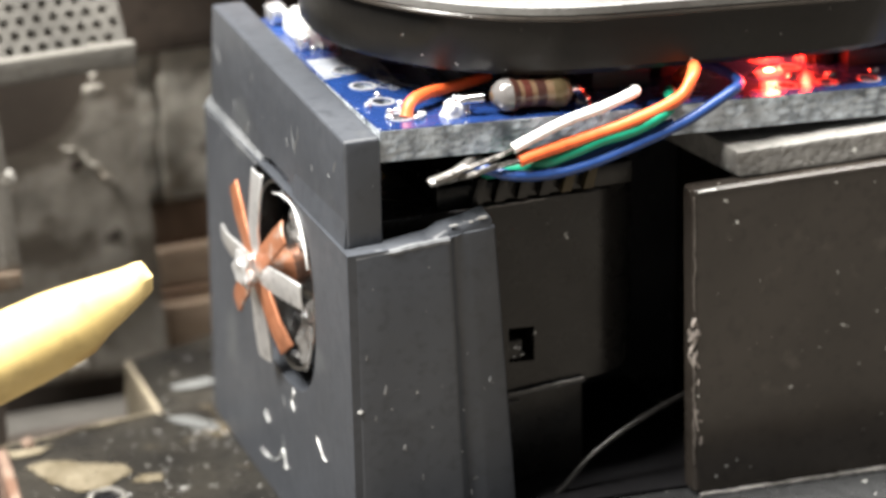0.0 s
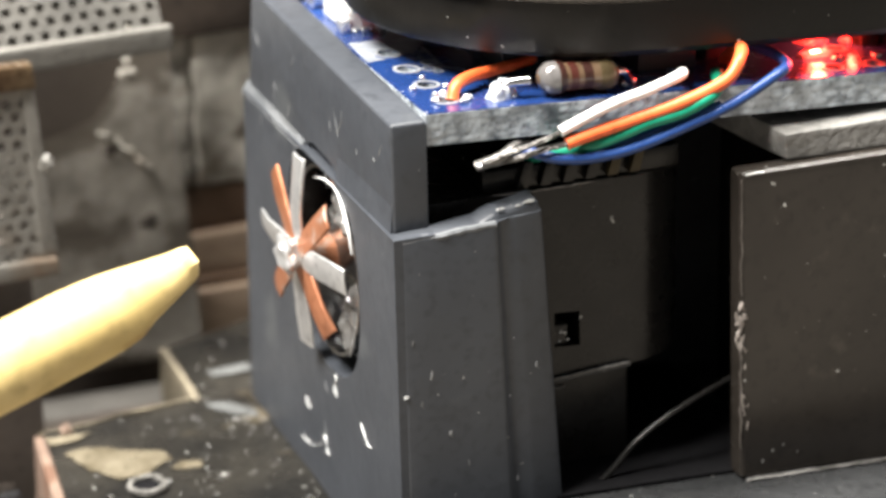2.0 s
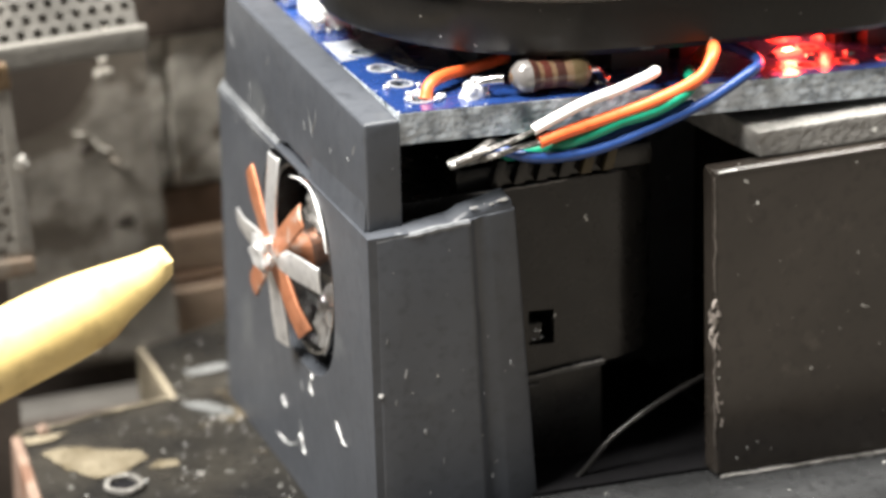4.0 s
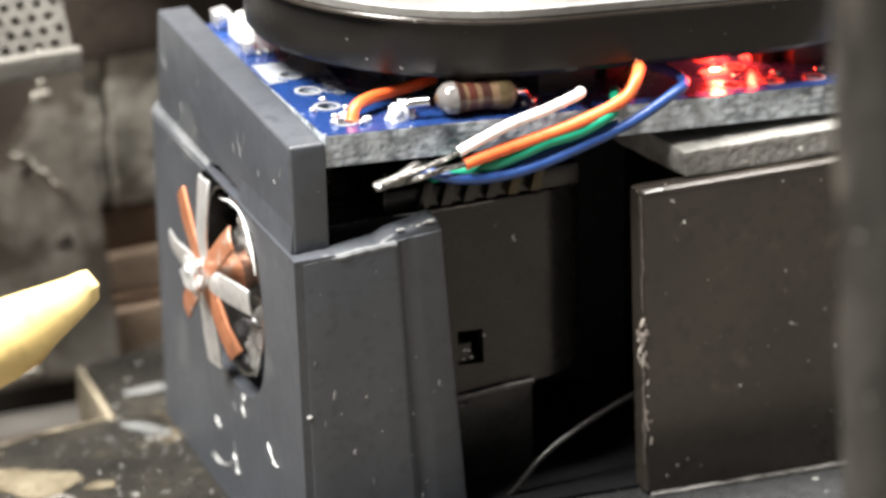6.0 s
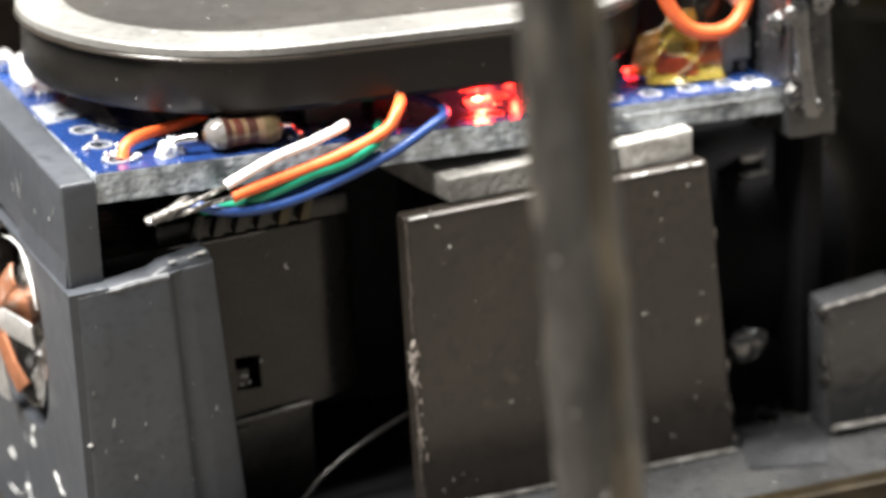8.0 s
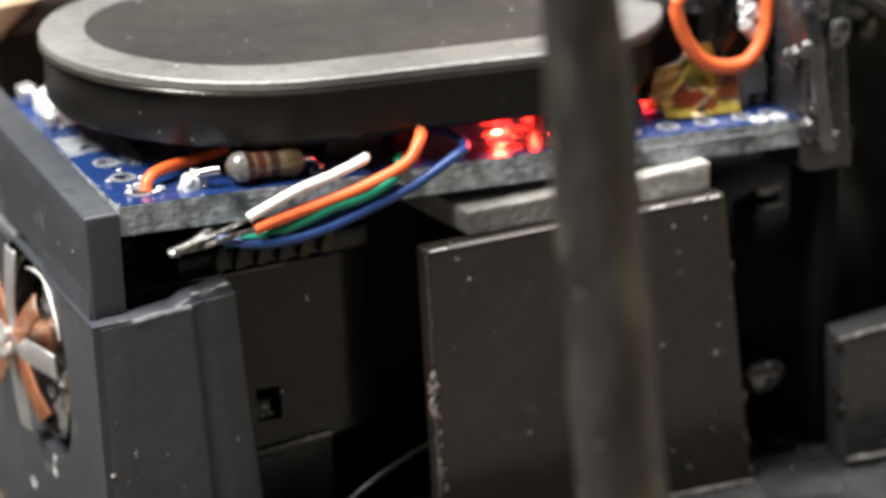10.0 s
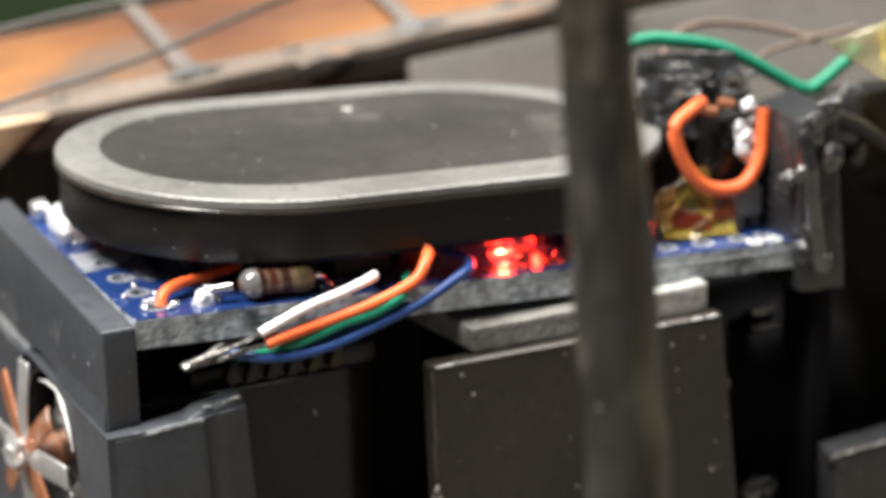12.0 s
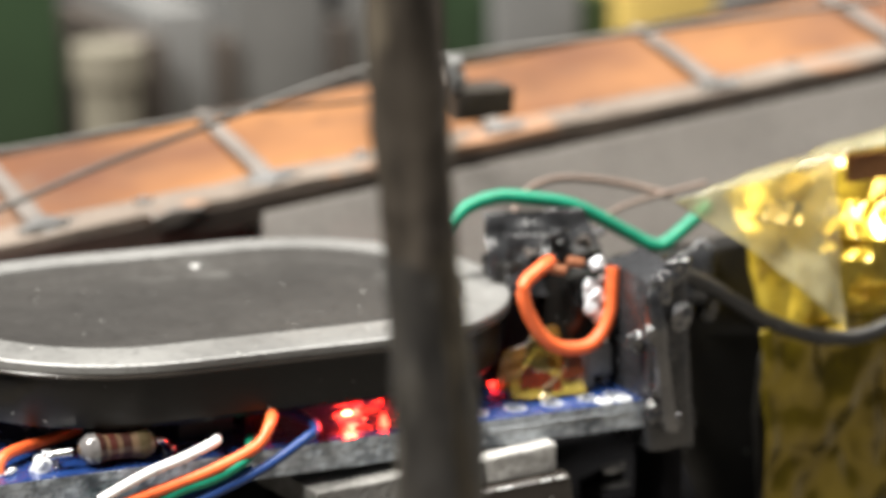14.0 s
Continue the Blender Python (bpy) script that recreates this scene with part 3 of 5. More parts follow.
# ---- front plate with the fan opening ----
front = thing("front_plate", (0, 12, -4), "dark grey primed plastic end plate with round opening", "plate")
UPPER = [(0.0, 15.3), (9.2, 15.35), (9.7, 16.05), (13.0, 16.15), (14.1, 15.5), (25.2, 15.6), (23.7, 21.9), (0.0, 21.03)]
part("upper_plate", prism([(-1.93, y, z) for y, z in UPPER], [(-0.02, y, z) for y, z in UPPER], 0.2), M_GREY, front)
FY, FZ = 11.0, 9.9
def squarish(a, r):
    """A round opening with somewhat squared shoulders."""
    k = r / (abs(math.cos(a)) ** 2.5 + abs(math.sin(a)) ** 2.5) ** 0.4
    return FY + k * math.cos(a), min(FZ + k * math.sin(a), 15.28)


hole = [squarish(2 * math.pi * k / 56, 6.1) for k in range(56)]
outline = [(-0.9, -5.0), (27.2, -5.6), (25.3, 15.4), (-0.9, 15.35)]
part("lower_plate", cut_sheet(outline, [hole], lambda u, v, w: (-2.25 + w, u, v), 2.2), M_GREY, front)
part("plate_ledge", hexa([(-2.23, 0.1, 13.6), (-1.7, 0.1, 13.6), (-1.7, 8.6, 14.6), (-2.23, 8.6, 14.6), (-1.9, 0.1, 17.0), (-1.7, 0.1, 17.0), (-1.7, 8.6, 16.8), (-1.9, 8.6, 16.8)]), M_GREY, front)
# Paler than the plate: light on the upward chamfer is in the colour.
part("plate_ledge", worn(hexa([(-2.3, 14.5, 15.1), (-1.6, 14.5, 15.1), (-1.6, 25.6, 15.2), (-2.3, 25.6, 15.2), (-1.92, 14.5, 15.65), (-1.6, 14.5, 15.65), (-1.6, 25.5, 15.9), (-1.92, 25.5, 15.9)], 0.08), 3, 0.07, 0.6), M_GREYPALE, front, "scuffed ledge lightened as lit from above")


part("near_block", worn(prism([(-1.85, -0.95, -4.5), (3.9, -0.97, -4.5), (4.4, -0.62, -4.5), (5.4, -0.66, -4.5), (7.2, -0.25, -4.5), (7.3, 1.8, -4.5), (-1.85, 0.4, -4.5)],
                              [(-1.85, -0.9, 15.2), (3.2, -0.92, 15.42), (3.6, -0.6, 15.5), (4.4, -0.62, 15.55), (5.9, -0.3, 15.6), (5.95, 1.3, 15.8), (-1.85, 0.0, 15.4)], 0.16), 3, 0.06, 0.5, 3), M_GREY, front)
# Scraped edge whose highlight is painted as a pale tube.
part("scuffed_edge", worn(tube([(-1.75, -0.72, 15.1), (0.6, -0.74, 15.2), (3.2, -0.74, 15.36)], 0.2, 8, 10), 1, 0.06, 1.6), M_GREYPALE, front, "scuffed top edge with a painted highlight")
for k, (x, y, z, a, b) in enumerate([(3.55, -0.45, 15.98, 0.22, 0.07), (4.6, -0.32, 15.98, 0.12, 0.06), (5.2, -0.3, 16.1, 0.3, 0.08), (-1.84, -0.95, 6.8, 0.16, 0.1)]):
    part("glue_fleck", blob((x, y, z), (a, 0.07, b), k + 31, 0.9, 2), M_GLUE, front, "glossy glue fleck")
part("post_cap", worn(hexa([(1.6, -0.82, 15.1), (5.84, -0.36, 15.3), (5.84, 1.2, 15.5), (1.4, 0.6, 15.2), (3.3, -0.45, 15.85), (5.7, -0.2, 16.15), (5.7, 1.1, 16.35), (3.0, 0.7, 15.9)], 0.3, 4), 4, 0.12, 0.5, 4), M_GREY, front)
for k, (run, r) in enumerate([([(9.6, 3.75), (9.35, 3.5), (9.75, 3.1), (9.7, 2.7), (9.4, 2.4)], 0.13), ([(15.3, -0.05), (15.1, -0.3), (14.6, -0.5)], 0.1), ([(16.7, -3.0), (15.6, -2.95), (14.4, -2.75), (12.9, -2.0), (12.2, -1.3)], 0.075),
                              ([(12.3, -1.1), (11.9, -1.2), (11.6, -1.9), (11.3, -1.95)], 0.13), ([(5.4, 2.7), (5.1, 2.4), (4.6, 2.05), (4.3, 1.85), (3.6, 1.95)], 0.085)]):
    part("glue_run", tube([(-2.28, y, z) for y, z in run], r, 8, 4, radii=[r * 0.12, r * 0.55, r * 0.22, r * 0.55, r * 0.1]), M_SHARD, front, "white glue drip")

for k in range(26):
    rnd = random.Random(k + 1200)
    if k < 12:
        y, z, x = rnd.uniform(1.0, 24.0), rnd.uniform(16.2, 20.8), -1.93
        turn, long_way = rnd.uniform(-0.9, 0.9), rnd.uniform(0.15, 0.9)
    elif k < 20:
        y, z, x = rnd.uniform(0.2, 22.0), rnd.choice((-0.5, 0.4, 1.0, 2.2, 15.0, 14.8)) + rnd.uniform(-0.3, 0.3), -2.26
        turn, long_way = rnd.uniform(-1.5, 1.5), rnd.uniform(0.1, 0.5)
    else:
        y, z, x = rnd.uniform(16.0, 21.0), 15.7, -2.02
        turn, long_way = 1.5, rnd.uniform(0.3, 0.8)
    mark = blob((0, 0, 0), (0.03, 0.05, long_way), k, 0.9, 2)
    bmesh.ops.rotate(mark, verts=mark.verts, cent=(0, 0, 0), matrix=Matrix.Rotation(turn, 3, "X"))
    bmesh.ops.translate(mark, verts=mark.verts, vec=(x, y, z))
    part("scratch", mark, M_SCRATCH, front, "pale scratch")
for k in range(14):
    rnd = random.Random(k + 1400)
    mark = blob((rnd.uniform(-1.7, 5.8), -0.93, rnd.uniform(-1.5, 15.2)), (rnd.uniform(0.03, 0.08), 0.03, rnd.uniform(0.03, 0.3)), k, 1.2, 2)
    part("scratch", mark, M_SCRATCH, front, "pale scratch")

fan = thing("fan", (-3.7, 12.5, 9.9), "small eight-bladed fan of silver and copper strips", "fan")
part("fan_shaft", tube([(-4.0, 12.1, 10.15), (2.0, 11.6, 9.4)], 0.6, 12, 2), M_GREYDARK, fan)
part("hub", joined(tube([(-3.85, 12.15, 10.2), (-2.95, 12.1, 10.1)], 0.8, 16, 2), worn(blob((-3.95, 12.15, 10.2), (0.5, 1.15, 1.1), 3, 0.5), 1, 0.1, 1.1)), M_SILVER, fan)
part("shroud", ring((-2.0, FY, FZ), (1, 0, 0), 5.3, 5.1, 3.0, 40), M_DOME, fan, "glossy black inner ring")
part("clear_dome", worn(blob((0.9, FY, FZ - 0.2), (2.3, 5.3, 5.3), 8, 0.3, 4), 1, 0.12, 0.9, 2), M_DOME, fan, "smoky black plastic dome")
# White tube paints the highlight arc of the clear plastic.
part("clear_arc", tube([(-2.3, 11.7, 14.5), (-2.3, 9.9, 14.95), (-2.3, 8.1, 15.0), (-2.3, 7.0, 14.4), (-2.3, 6.1, 13.3), (-2.3, 5.75, 12.2)], 0.1, 10, 6, radii=[0.03, 0.08, 0.05, 0.11, 0.1, 0.03]), M_SHARD, fan, "highlight painted along the clear plastic")
part("clear_arc", tube([(-2.2, 5.9, 8.0), (-2.2, 6.3, 6.9), (-2.2, 7.1, 5.8)], 0.1, 8, 5, radii=[0.03, 0.12, 0.04]), M_CLEAR, fan, "clear plastic edge")
part("backing", ring((2.4, FY, FZ), (1, 0, 0), 5.8, 0.7, 0.3, 32), M_BLACKDEEP, fan)


def blade_mesh(angle, length, width, pitch):
    bm = worn(block((-0.09, -width / 2, 0.7), (0.09, width / 2, length), 0.04, 1), 2, 0.05, 0.8, angle)
    for v in bm.verts:
        v.co.x += 0.3 * (v.co.y / width) ** 2 + 0.016 * (v.co.z - 0.7) ** 2 + 0.12 * noise.noise(v.co * 0.7 + Vector((angle, 0, 0)))
    m = Matrix.Translation((-3.4, 12.1, 10.15)) @ Matrix.Rotation(radians(6), 4, "Z") @ Matrix.Rotation(radians(angle), 4, "X") @ Matrix.Rotation(radians(pitch), 4, "Z")
    bmesh.ops.transform(bm, matrix=m, verts=bm.verts)
    return bm


for k in range(8):
    part("blade", blade_mesh(-1 + 45 * k + (4 if k % 2 else 0), 5.5 if k % 2 == 0 else 5.0, 1.5 if k % 2 == 0 else 1.4, -4 - 7 * math.sin(2.3 * k)), M_SILVER if k % 2 == 0 else M_COPPER, fan, "silver strip blade" if k % 2 == 0 else "copper strip blade")
part("motor_coil", worn(tube([(-2.9, 12.0, 10.1), (-0.6, 11.8, 9.8)], 1.25, 18, 3), 4, 0.15, 0.8), M_COPPER, fan, "copper-brown winding behind the blades")
part("motor_cap", worn(blob((-1.2, 8.6, 7.0), (0.8, 1.5, 1.7), 5, 0.7), 1, 0.15, 0.9), M_CLEAR_DARK, fan, "smoky clear plastic lump")
part("motor_cap", worn(blob((-1.2, 9.6, 12.9), (0.8, 1.7, 1.2), 15, 0.7), 1, 0.15, 0.9), M_CLEAR_DARK, fan, "smoky clear plastic lump")

# ---- black boxes between deck and board ----
panel = thing("cover_plate", (26, 0, -2), "glossy black plastic cover plate with chipped edge", "cover")
part("panel_sheet", hexa([(16.95, -1.4, -1.4), (37.4, -1.4, -2.45), (37.2, -0.1, -2.45), (16.85, -0.1, -1.4), (16.55, -1.4, 16.25), (35.4, -1.4, 16.25), (35.3, -0.1, 16.25), (16.45, -0.1, 16.25)], 0.34, 6), M_BLACK, panel)
part("panel_core", block((20.5, -0.1, -1.7), (34.2, 9, 16.2), 0.2), M_BLACKDEEP, panel, "black block behind the panel")
part("edge_chamfer", worn(hexa([(16.7, -1.44, 15.9), (35.2, -1.44, 15.9), (35.2, -1.2, 15.9), (16.7, -1.2, 15.9), (16.7, -1.43, 16.09), (35.2, -1.43, 16.09), (35.2, -1.21, 16.21), (16.7, -1.21, 16.21)], 0.02, 1), 5, 0.02, 1.3), M_BLACK, panel, "highlighted top edge")
# Pale line added where the plate's foot shows a highlight.
part("foot_highlight", worn(tube([(17.2, -1.5, deck_z(17.2, 0.1)), (27, -1.52, deck_z(27, 0.1)), (37.2, -1.5, deck_z(37.2, 0.1))], 0.1, 8, 10), 1, 0.04, 1.5), M_EDGELIGHT, panel, "highlight line along the foot")
def splinter(place, long_way, wide, turn, seed):
    """A thin torn sliver standing on a vertical edge."""
    rnd = random.Random(seed)
    loop = [(-wide, -long_way * 0.6), (wide * rnd.uniform(0.2, 0.9), -long_way * rnd.uniform(0.3, 1.0)), (wide, long_way * 0.2), (wide * 0.2, long_way), (-wide * 0.8, long_way * rnd.uniform(0.1, 0.6))]
    bm = prism([(u, 0.0, v) for u, v in loop], [(u * 0.6, -0.12 * rnd.uniform(0.5, 1.6), v * 0.8) for u, v in loop], 0.0)
    bmesh.ops.rotate(bm, verts=bm.verts, cent=(0, 0, 0), matrix=Matrix.Rotation(turn, 3, "Y"))
    bmesh.ops.translate(bm, verts=bm.verts, vec=place)
    return bm


for k in range(18):
    rnd = random.Random(k + 7)
    part("chip", splinter((16.74 + rnd.uniform(-0.26, 0.2), -1.36 + rnd.uniform(-0.04, 0.1), 6.3 + rnd.uniform(0, 2.6)), rnd.uniform(0.2, 0.55), rnd.uniform(0.06, 0.15), rnd.uniform(-0.7, 0.7), k), M_CHIPPED, panel, "pale torn splinter", smooth=False)
for k in range(7):
    rnd = random.Random(k + 70)
    part("scuff", blob((16.95 + rnd.uniform(-0.1, 0.3), -1.43, rnd.uniform(0.2, 5.6)), (0.06, 0.03, rnd.uniform(0.1, 0.4)), k, 1.4, 2), M_CHIPPED, panel, "pale scuffed spot")

for k, (z0, z1, w) in enumerate([(9.4, 15.9, 0.05), (0.4, 6.3, 0.05)]):
    bm = tube([(16.74 - 0.022 * (z - 8) * 0.9, -1.36 + 0.03 * math.sin(z * 3), z) for z in np.linspace(z0, z1, 9)], w, 6, 5)
    for v in bm.verts:
        v.co += noise.noise_vector(v.co * 2.6) * w * 1.6
    part("worn_corner", bm, M_CORNERWEAR, panel, "pale worn corner")

for k in range(9):
    rnd = random.Random(k + 170)
    z = rnd.uniform(-1.8, 4.5) if k < 7 else rnd.uniform(5, 12)
    part("scuff", blob((37.35 - 0.107 * (z + 2.45) + rnd.uniform(-0.12, 0.05), -1.38, z), (0.05, 0.05, rnd.uniform(0.1, 0.35)), k, 1.3, 2), M_CORNERWEAR, panel, "pale scuffed spot")
# White slivers paint specular glints on the cover's top edge.
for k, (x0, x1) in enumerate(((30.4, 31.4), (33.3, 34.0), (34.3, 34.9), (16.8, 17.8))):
    part("edge_glint", worn(tube([(x0, -1.42, 16.12), ((x0 + x1) / 2, -1.42, 16.14), (x1, -1.42, 16.14)], 0.05, 8, 6), 1, 0.04, 2.0), M_SHARD, panel, "painted glint on the edge")

# Wall and floor sheets added to keep the gap beside the housing dark.
lining = thing("shade_backing", (24, 14, -2), "added dark sheets shading the gap behind the housing", "lining", kind="structure")
part("shade_wall", block((0.2, 14.2, -2.6), (58, 15, 17.2), 0.1), M_GAPSHADE, lining)
part("shade_floor", deck_bar(4.5, 20, -0.35, 14.2, 0.05, 0.25, 0.05), M_SHADEBLACK, lining)

motor = thing("motor_housing", (11, 8, -1.25), "glossy black plastic gear housing with square notch", "housing")
part("housing_body", cut_sheet([(0.5, 5.2), (11.6, 5.3), (11.6, 15.92), (0.5, 16.0)], [[(7.3, 6.95), (8.75, 6.85), (8.75, 8.8), (7.3, 8.9)]], lambda u, v, w: (u, 1.5 + w, v), 12), M_HOUSING, motor)
bm = bmesh.new()
rows = []
for k in range(13):
    u = 11.6 + 4.2 * k / 12
    y = 1.5 + 4.2 * (1 - math.sqrt(max(0.0, 1 - (k / 12) ** 2)))
    rows.append([bm.verts.new((u, y, 5.3)), bm.verts.new((u, y, 15.88)), bm.verts.new((u, 13.5, 15.88)), bm.verts.new((u, 13.5, 5.3))])
for a, b in zip(rows, rows[1:]):
    for k in range(4):
        bm.faces.new((a[k], a[(k + 1) % 4], b[(k + 1) % 4], b[k]))
bm.faces.new(rows[0][::-1])
bm.faces.new(rows[-1])
part("housing_round_end", bm, M_HOUSING, motor)
# Thin pale tubes paint the highlight lines of the housing.
part("housing_top_edge", worn(tube([(4.0, 1.5, 15.93), (8.0, 1.5, 15.9), (12.6, 1.75, 15.86)], 0.06, 8, 12), 3, 0.04, 2.0), M_EDGELIGHT, motor, "highlighted top edge")
part("housing_foot_edge", worn(tube([(7.6, 1.25, 5.28), (9.6, 1.25, 5.38), (11.5, 1.25, 5.44)], 0.045, 8, 10, radii=[0.02, 0.05, 0.06]), 1, 0.03, 2.0), M_EDGELIGHT, motor, "highlighted lower edge")
part("housing_highlight", worn(tube([(7.0, 3.3, 3.7), (8.6, 3.3, 3.72)], 0.06, 8, 4), 1, 0.04, 2.0), M_EDGELIGHT, motor, "highlight line on the lower housing")
part("housing_lower", block((0.5, 3.4, -1.6), (12.4, 13, 5.1), 0.2), M_HOUSING, motor)
part("housing_lip", hexa([(7.0, 1.3, 5.0), (11.6, 1.3, 5.15), (11.6, 2.6, 5.15), (7.0, 2.6, 5.0), (7.0, 1.3, 5.3), (11.6, 1.3, 5.45), (11.6, 2.6, 5.45), (7.0, 2.6, 5.3)], 0.06), M_GREYDARK, motor)
part("notch_tab", worn(block((7.2, 1.75, 6.9), (8.15, 3.5, 8.1), 0.12), 1, 0.08, 1.2), M_HOUSING, motor, "black tab in the notch")
# Tiny white blobs paint glints inside the notch.
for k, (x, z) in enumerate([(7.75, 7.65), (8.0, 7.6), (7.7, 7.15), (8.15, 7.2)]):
    part("glint", blob((x, 1.72, z), (0.1, 0.05, 0.045), k, 0.6, 2), M_SHARD, motor, "painted glint")
part("terminal_strip", block((3.5, 1.7, 16.0), (14.5, 10, 17.2), 0.15), M_BLACKDEEP, motor)
for k in range(6):
    part("terminal_pin", hexa([(5.2 + 1.25 * k, 1.2, 16.2), (5.8 + 1.25 * k, 1.2, 16.2), (5.8 + 1.25 * k, 2.4, 16.2), (5.2 + 1.25 * k, 2.4, 16.2), (5.6 + 1.25 * k, 1.2, 17.6), (6.1 + 1.25 * k, 1.2, 17.6), (6.1 + 1.25 * k, 2.4, 17.6), (5.6 + 1.25 * k, 2.4, 17.6)], 0.06), M_BRASSDARK if k > 3 else M_BLACKDEEP, motor)
solo("black_cable", tube([(9.6, 0.9, -1.1), (10.2, 0.8, -0.6), (11.5, 0.8, 0.75), (12.8, 0.8, 1.65), (14.2, 0.8, 2.4), (15.6, 0.9, 2.95), (17.2, 1.1, 3.4), (19.0, 1.6, 3.7)], 0.16, 12), M_HOUSING, (9.6, 0.9, -1.1), "thin black cable curving up beside the box", "cable")

pad = thing("foam_pad", (27, 3, 16.3), "grey foam strip on top of the black box", "foam")
part("foam_strip", worn(hexa([(19.5, -0.8, 16.3), (29.9, -0.8, 16.3), (29.9, 9, 16.3), (18.3, 9, 16.3), (19.4, -0.75, 17.75), (29.9, -0.75, 17.8), (29.9, 9, 17.9), (18.3, 9, 18.0)], 0.1), 5, 0.07, 0.9), M_FOAM, pad)
part("foam_end", worn(hexa([(30.0, -0.8, 16.3), (34.7, -0.8, 16.3), (34.7, 9, 16.3), (30.0, 9, 16.3), (30.0, -0.75, 17.85), (34.75, -0.75, 18.0), (34.8, 9, 18.0), (30.0, 9, 17.9)], 0.1), 4, 0.07, 0.9), M_FOAMEND, pad, "paler end of the foam strip")

side = thing("side_block", (48, 2, -3), "dark grey plastic block on the deck edge", "block")
part("block_body", worn(hexa([(43.5, -2.0, -2.8), (49.2, -2.0, -3.05), (49.2, 0.5, -3.05), (43.7, 0.5, -2.8), (42.95, -2.0, 5.75), (48.6, -2.0, 6.15), (48.6, 0.4, 6.2), (43.4, 0.4, 5.75)], 0.2), 3, 0.06, 0.5), M_GREYDARK, side)
# Pale tube paints the highlight along the block's top edge.
part("edge_line", worn(tube([(43.0, -1.97, 5.72), (45.0, -1.97, 5.9), (48.5, -1.97, 6.12)], 0.09, 8, 12), 1, 0.06, 1.8), M_EDGELIGHT, side, "highlighted top edge")
part("edge_line", worn(tube([(43.05, -1.95, 5.6), (43.2, -1.95, 2.6), (43.45, -1.95, -1.4)], 0.05, 8, 12), 1, 0.1, 1.4), M_BLACK, side, "worn corner")
# Another pale line, added for the shine at the block's foot.
part("foot_highlight", worn(tube([(43.7, -2.1, -2.25), (45.5, -2.1, -2.4), (49.2, -2.1, -2.6)], 0.17, 8, 12), 1, 0.05, 1.5), M_EDGELIGHT, side, "highlight line along the foot")
for k, (x, z, q) in enumerate([(43.0, 5.4, 0.35), (43.15, 2.2, 0.3), (43.3, 0.9, 0.4)]):
    part("glue_lump", blob((x, -1.7, z), (q * 0.7, 0.4, q), k + 13, 0.7), M_BLACKDEEP, side, "shiny black glue")
scrap = thing("clear_tape_piece", (41, -2, -2.75), "hazy clear tape stuck on the black deck", "tape")
part("tape_film", cut_sheet([(39.0, 0.9), (44.6, 0.2), (43.0, -2.6), (41.2, -5.4), (36.6, -4.2), (37.8, -1.6)], [], lambda u, v, w: (u, v, deck_z(u, 0.06) + w), 0.07), M_CLEARTAPE, scrap)
part("curled_end", tube([(40.6, 2.3, deck_z(40.6, 0.12)), (41.3, 2.5, deck_z(41.3, 0.25)), (42.0, 2.0, deck_z(42, 0.3)), (42.3, 1.2, deck_z(42.3, 0.2)), (41.8, 0.8, deck_z(41.8, 0.12))], 0.2, 8, 5), M_CLEARTAPE, scrap, "curled tape end")

drum = thing("motor_drum", (43, 9, -1.25), "glossy black round motor can under the board", "motor")
# Can, lugs and seat take the shade black of the recess they sit in.
part("drum_can", tube([(38.5, 10, 6.5), (48, 10, 6.5)], 7.0, 32, 2), M_SHADEBLACK, drum)
# Glue lumps under the board; their lamp reflections are put in as pale colour.
part("drum_boss", worn(blob((40.9, 3.0, 14.15), (0.75, 0.4, 0.32), 4, 0.7), 1, 0.12, 1.0), M_GLUE, drum, "glue on the can with its shine coloured pale")
part("drum_boss", worn(blob((41.2, 3.0, 13.1), (0.8, 0.4, 0.14), 6, 0.6), 1, 0.06, 1.0), M_GLUE, drum, "glue on the can with its shine coloured pale")
part("drum_lug", tube([(41.0, 3.1, 13.6), (41.0, 8.0, 11.0)], 0.7, 16, 2), M_SHADEBLACK, drum)
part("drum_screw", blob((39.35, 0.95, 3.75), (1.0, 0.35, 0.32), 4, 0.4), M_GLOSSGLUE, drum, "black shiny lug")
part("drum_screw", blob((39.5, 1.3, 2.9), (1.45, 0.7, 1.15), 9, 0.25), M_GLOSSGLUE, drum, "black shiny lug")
part("drum_lug", tube([(39.4, 1.2, 3.0), (40.5, 8.0, 4.0)], 0.6, 14, 2), M_SHADEBLACK, drum)
part("drum_seat", block((38.5, 4, -2.8), (48, 16, 1.5), 0.2), M_SHADEBLACK, drum)

# ---- circuit board ----
board = thing("circuit_board", (20, 10, 18), "blue circuit board with grey cut edge and red lights", "circuit board")
hole_list = [(1.75, 2.2, 0.52), (1.8, 4.95, 0.52), (1.75, 7.8, 0.55), (1.8, 10.8, 0.6), (3.3, 8.6, 0.3), (23.4, 1.75, 0.48), (25.9, 1.75, 0.48), (28.4, 1.75, 0.48), (25.2, 4.8, 0.48), (24.2, 6.6, 0.4), (30.9, 1.75, 0.48), (33.4, 1.75, 0.48), (35.9, 1.75, 0.48), (38.4, 1.75, 0.48), (40.2, 1.75, 0.48)]
board_outline = [(0.1, 0.4), (41.5, 0.4), (41.5, 22), (0.1, 22)]
part("board_core", cut_sheet([(u, v) for u, v in board_outline], [circle(u, v, r, 12) for u, v, r in hole_list], lambda u, v, w: (u, v, on_board(u, -1.66) + w), 1.6), M_CORE, board, "grey cut fibreglass core")
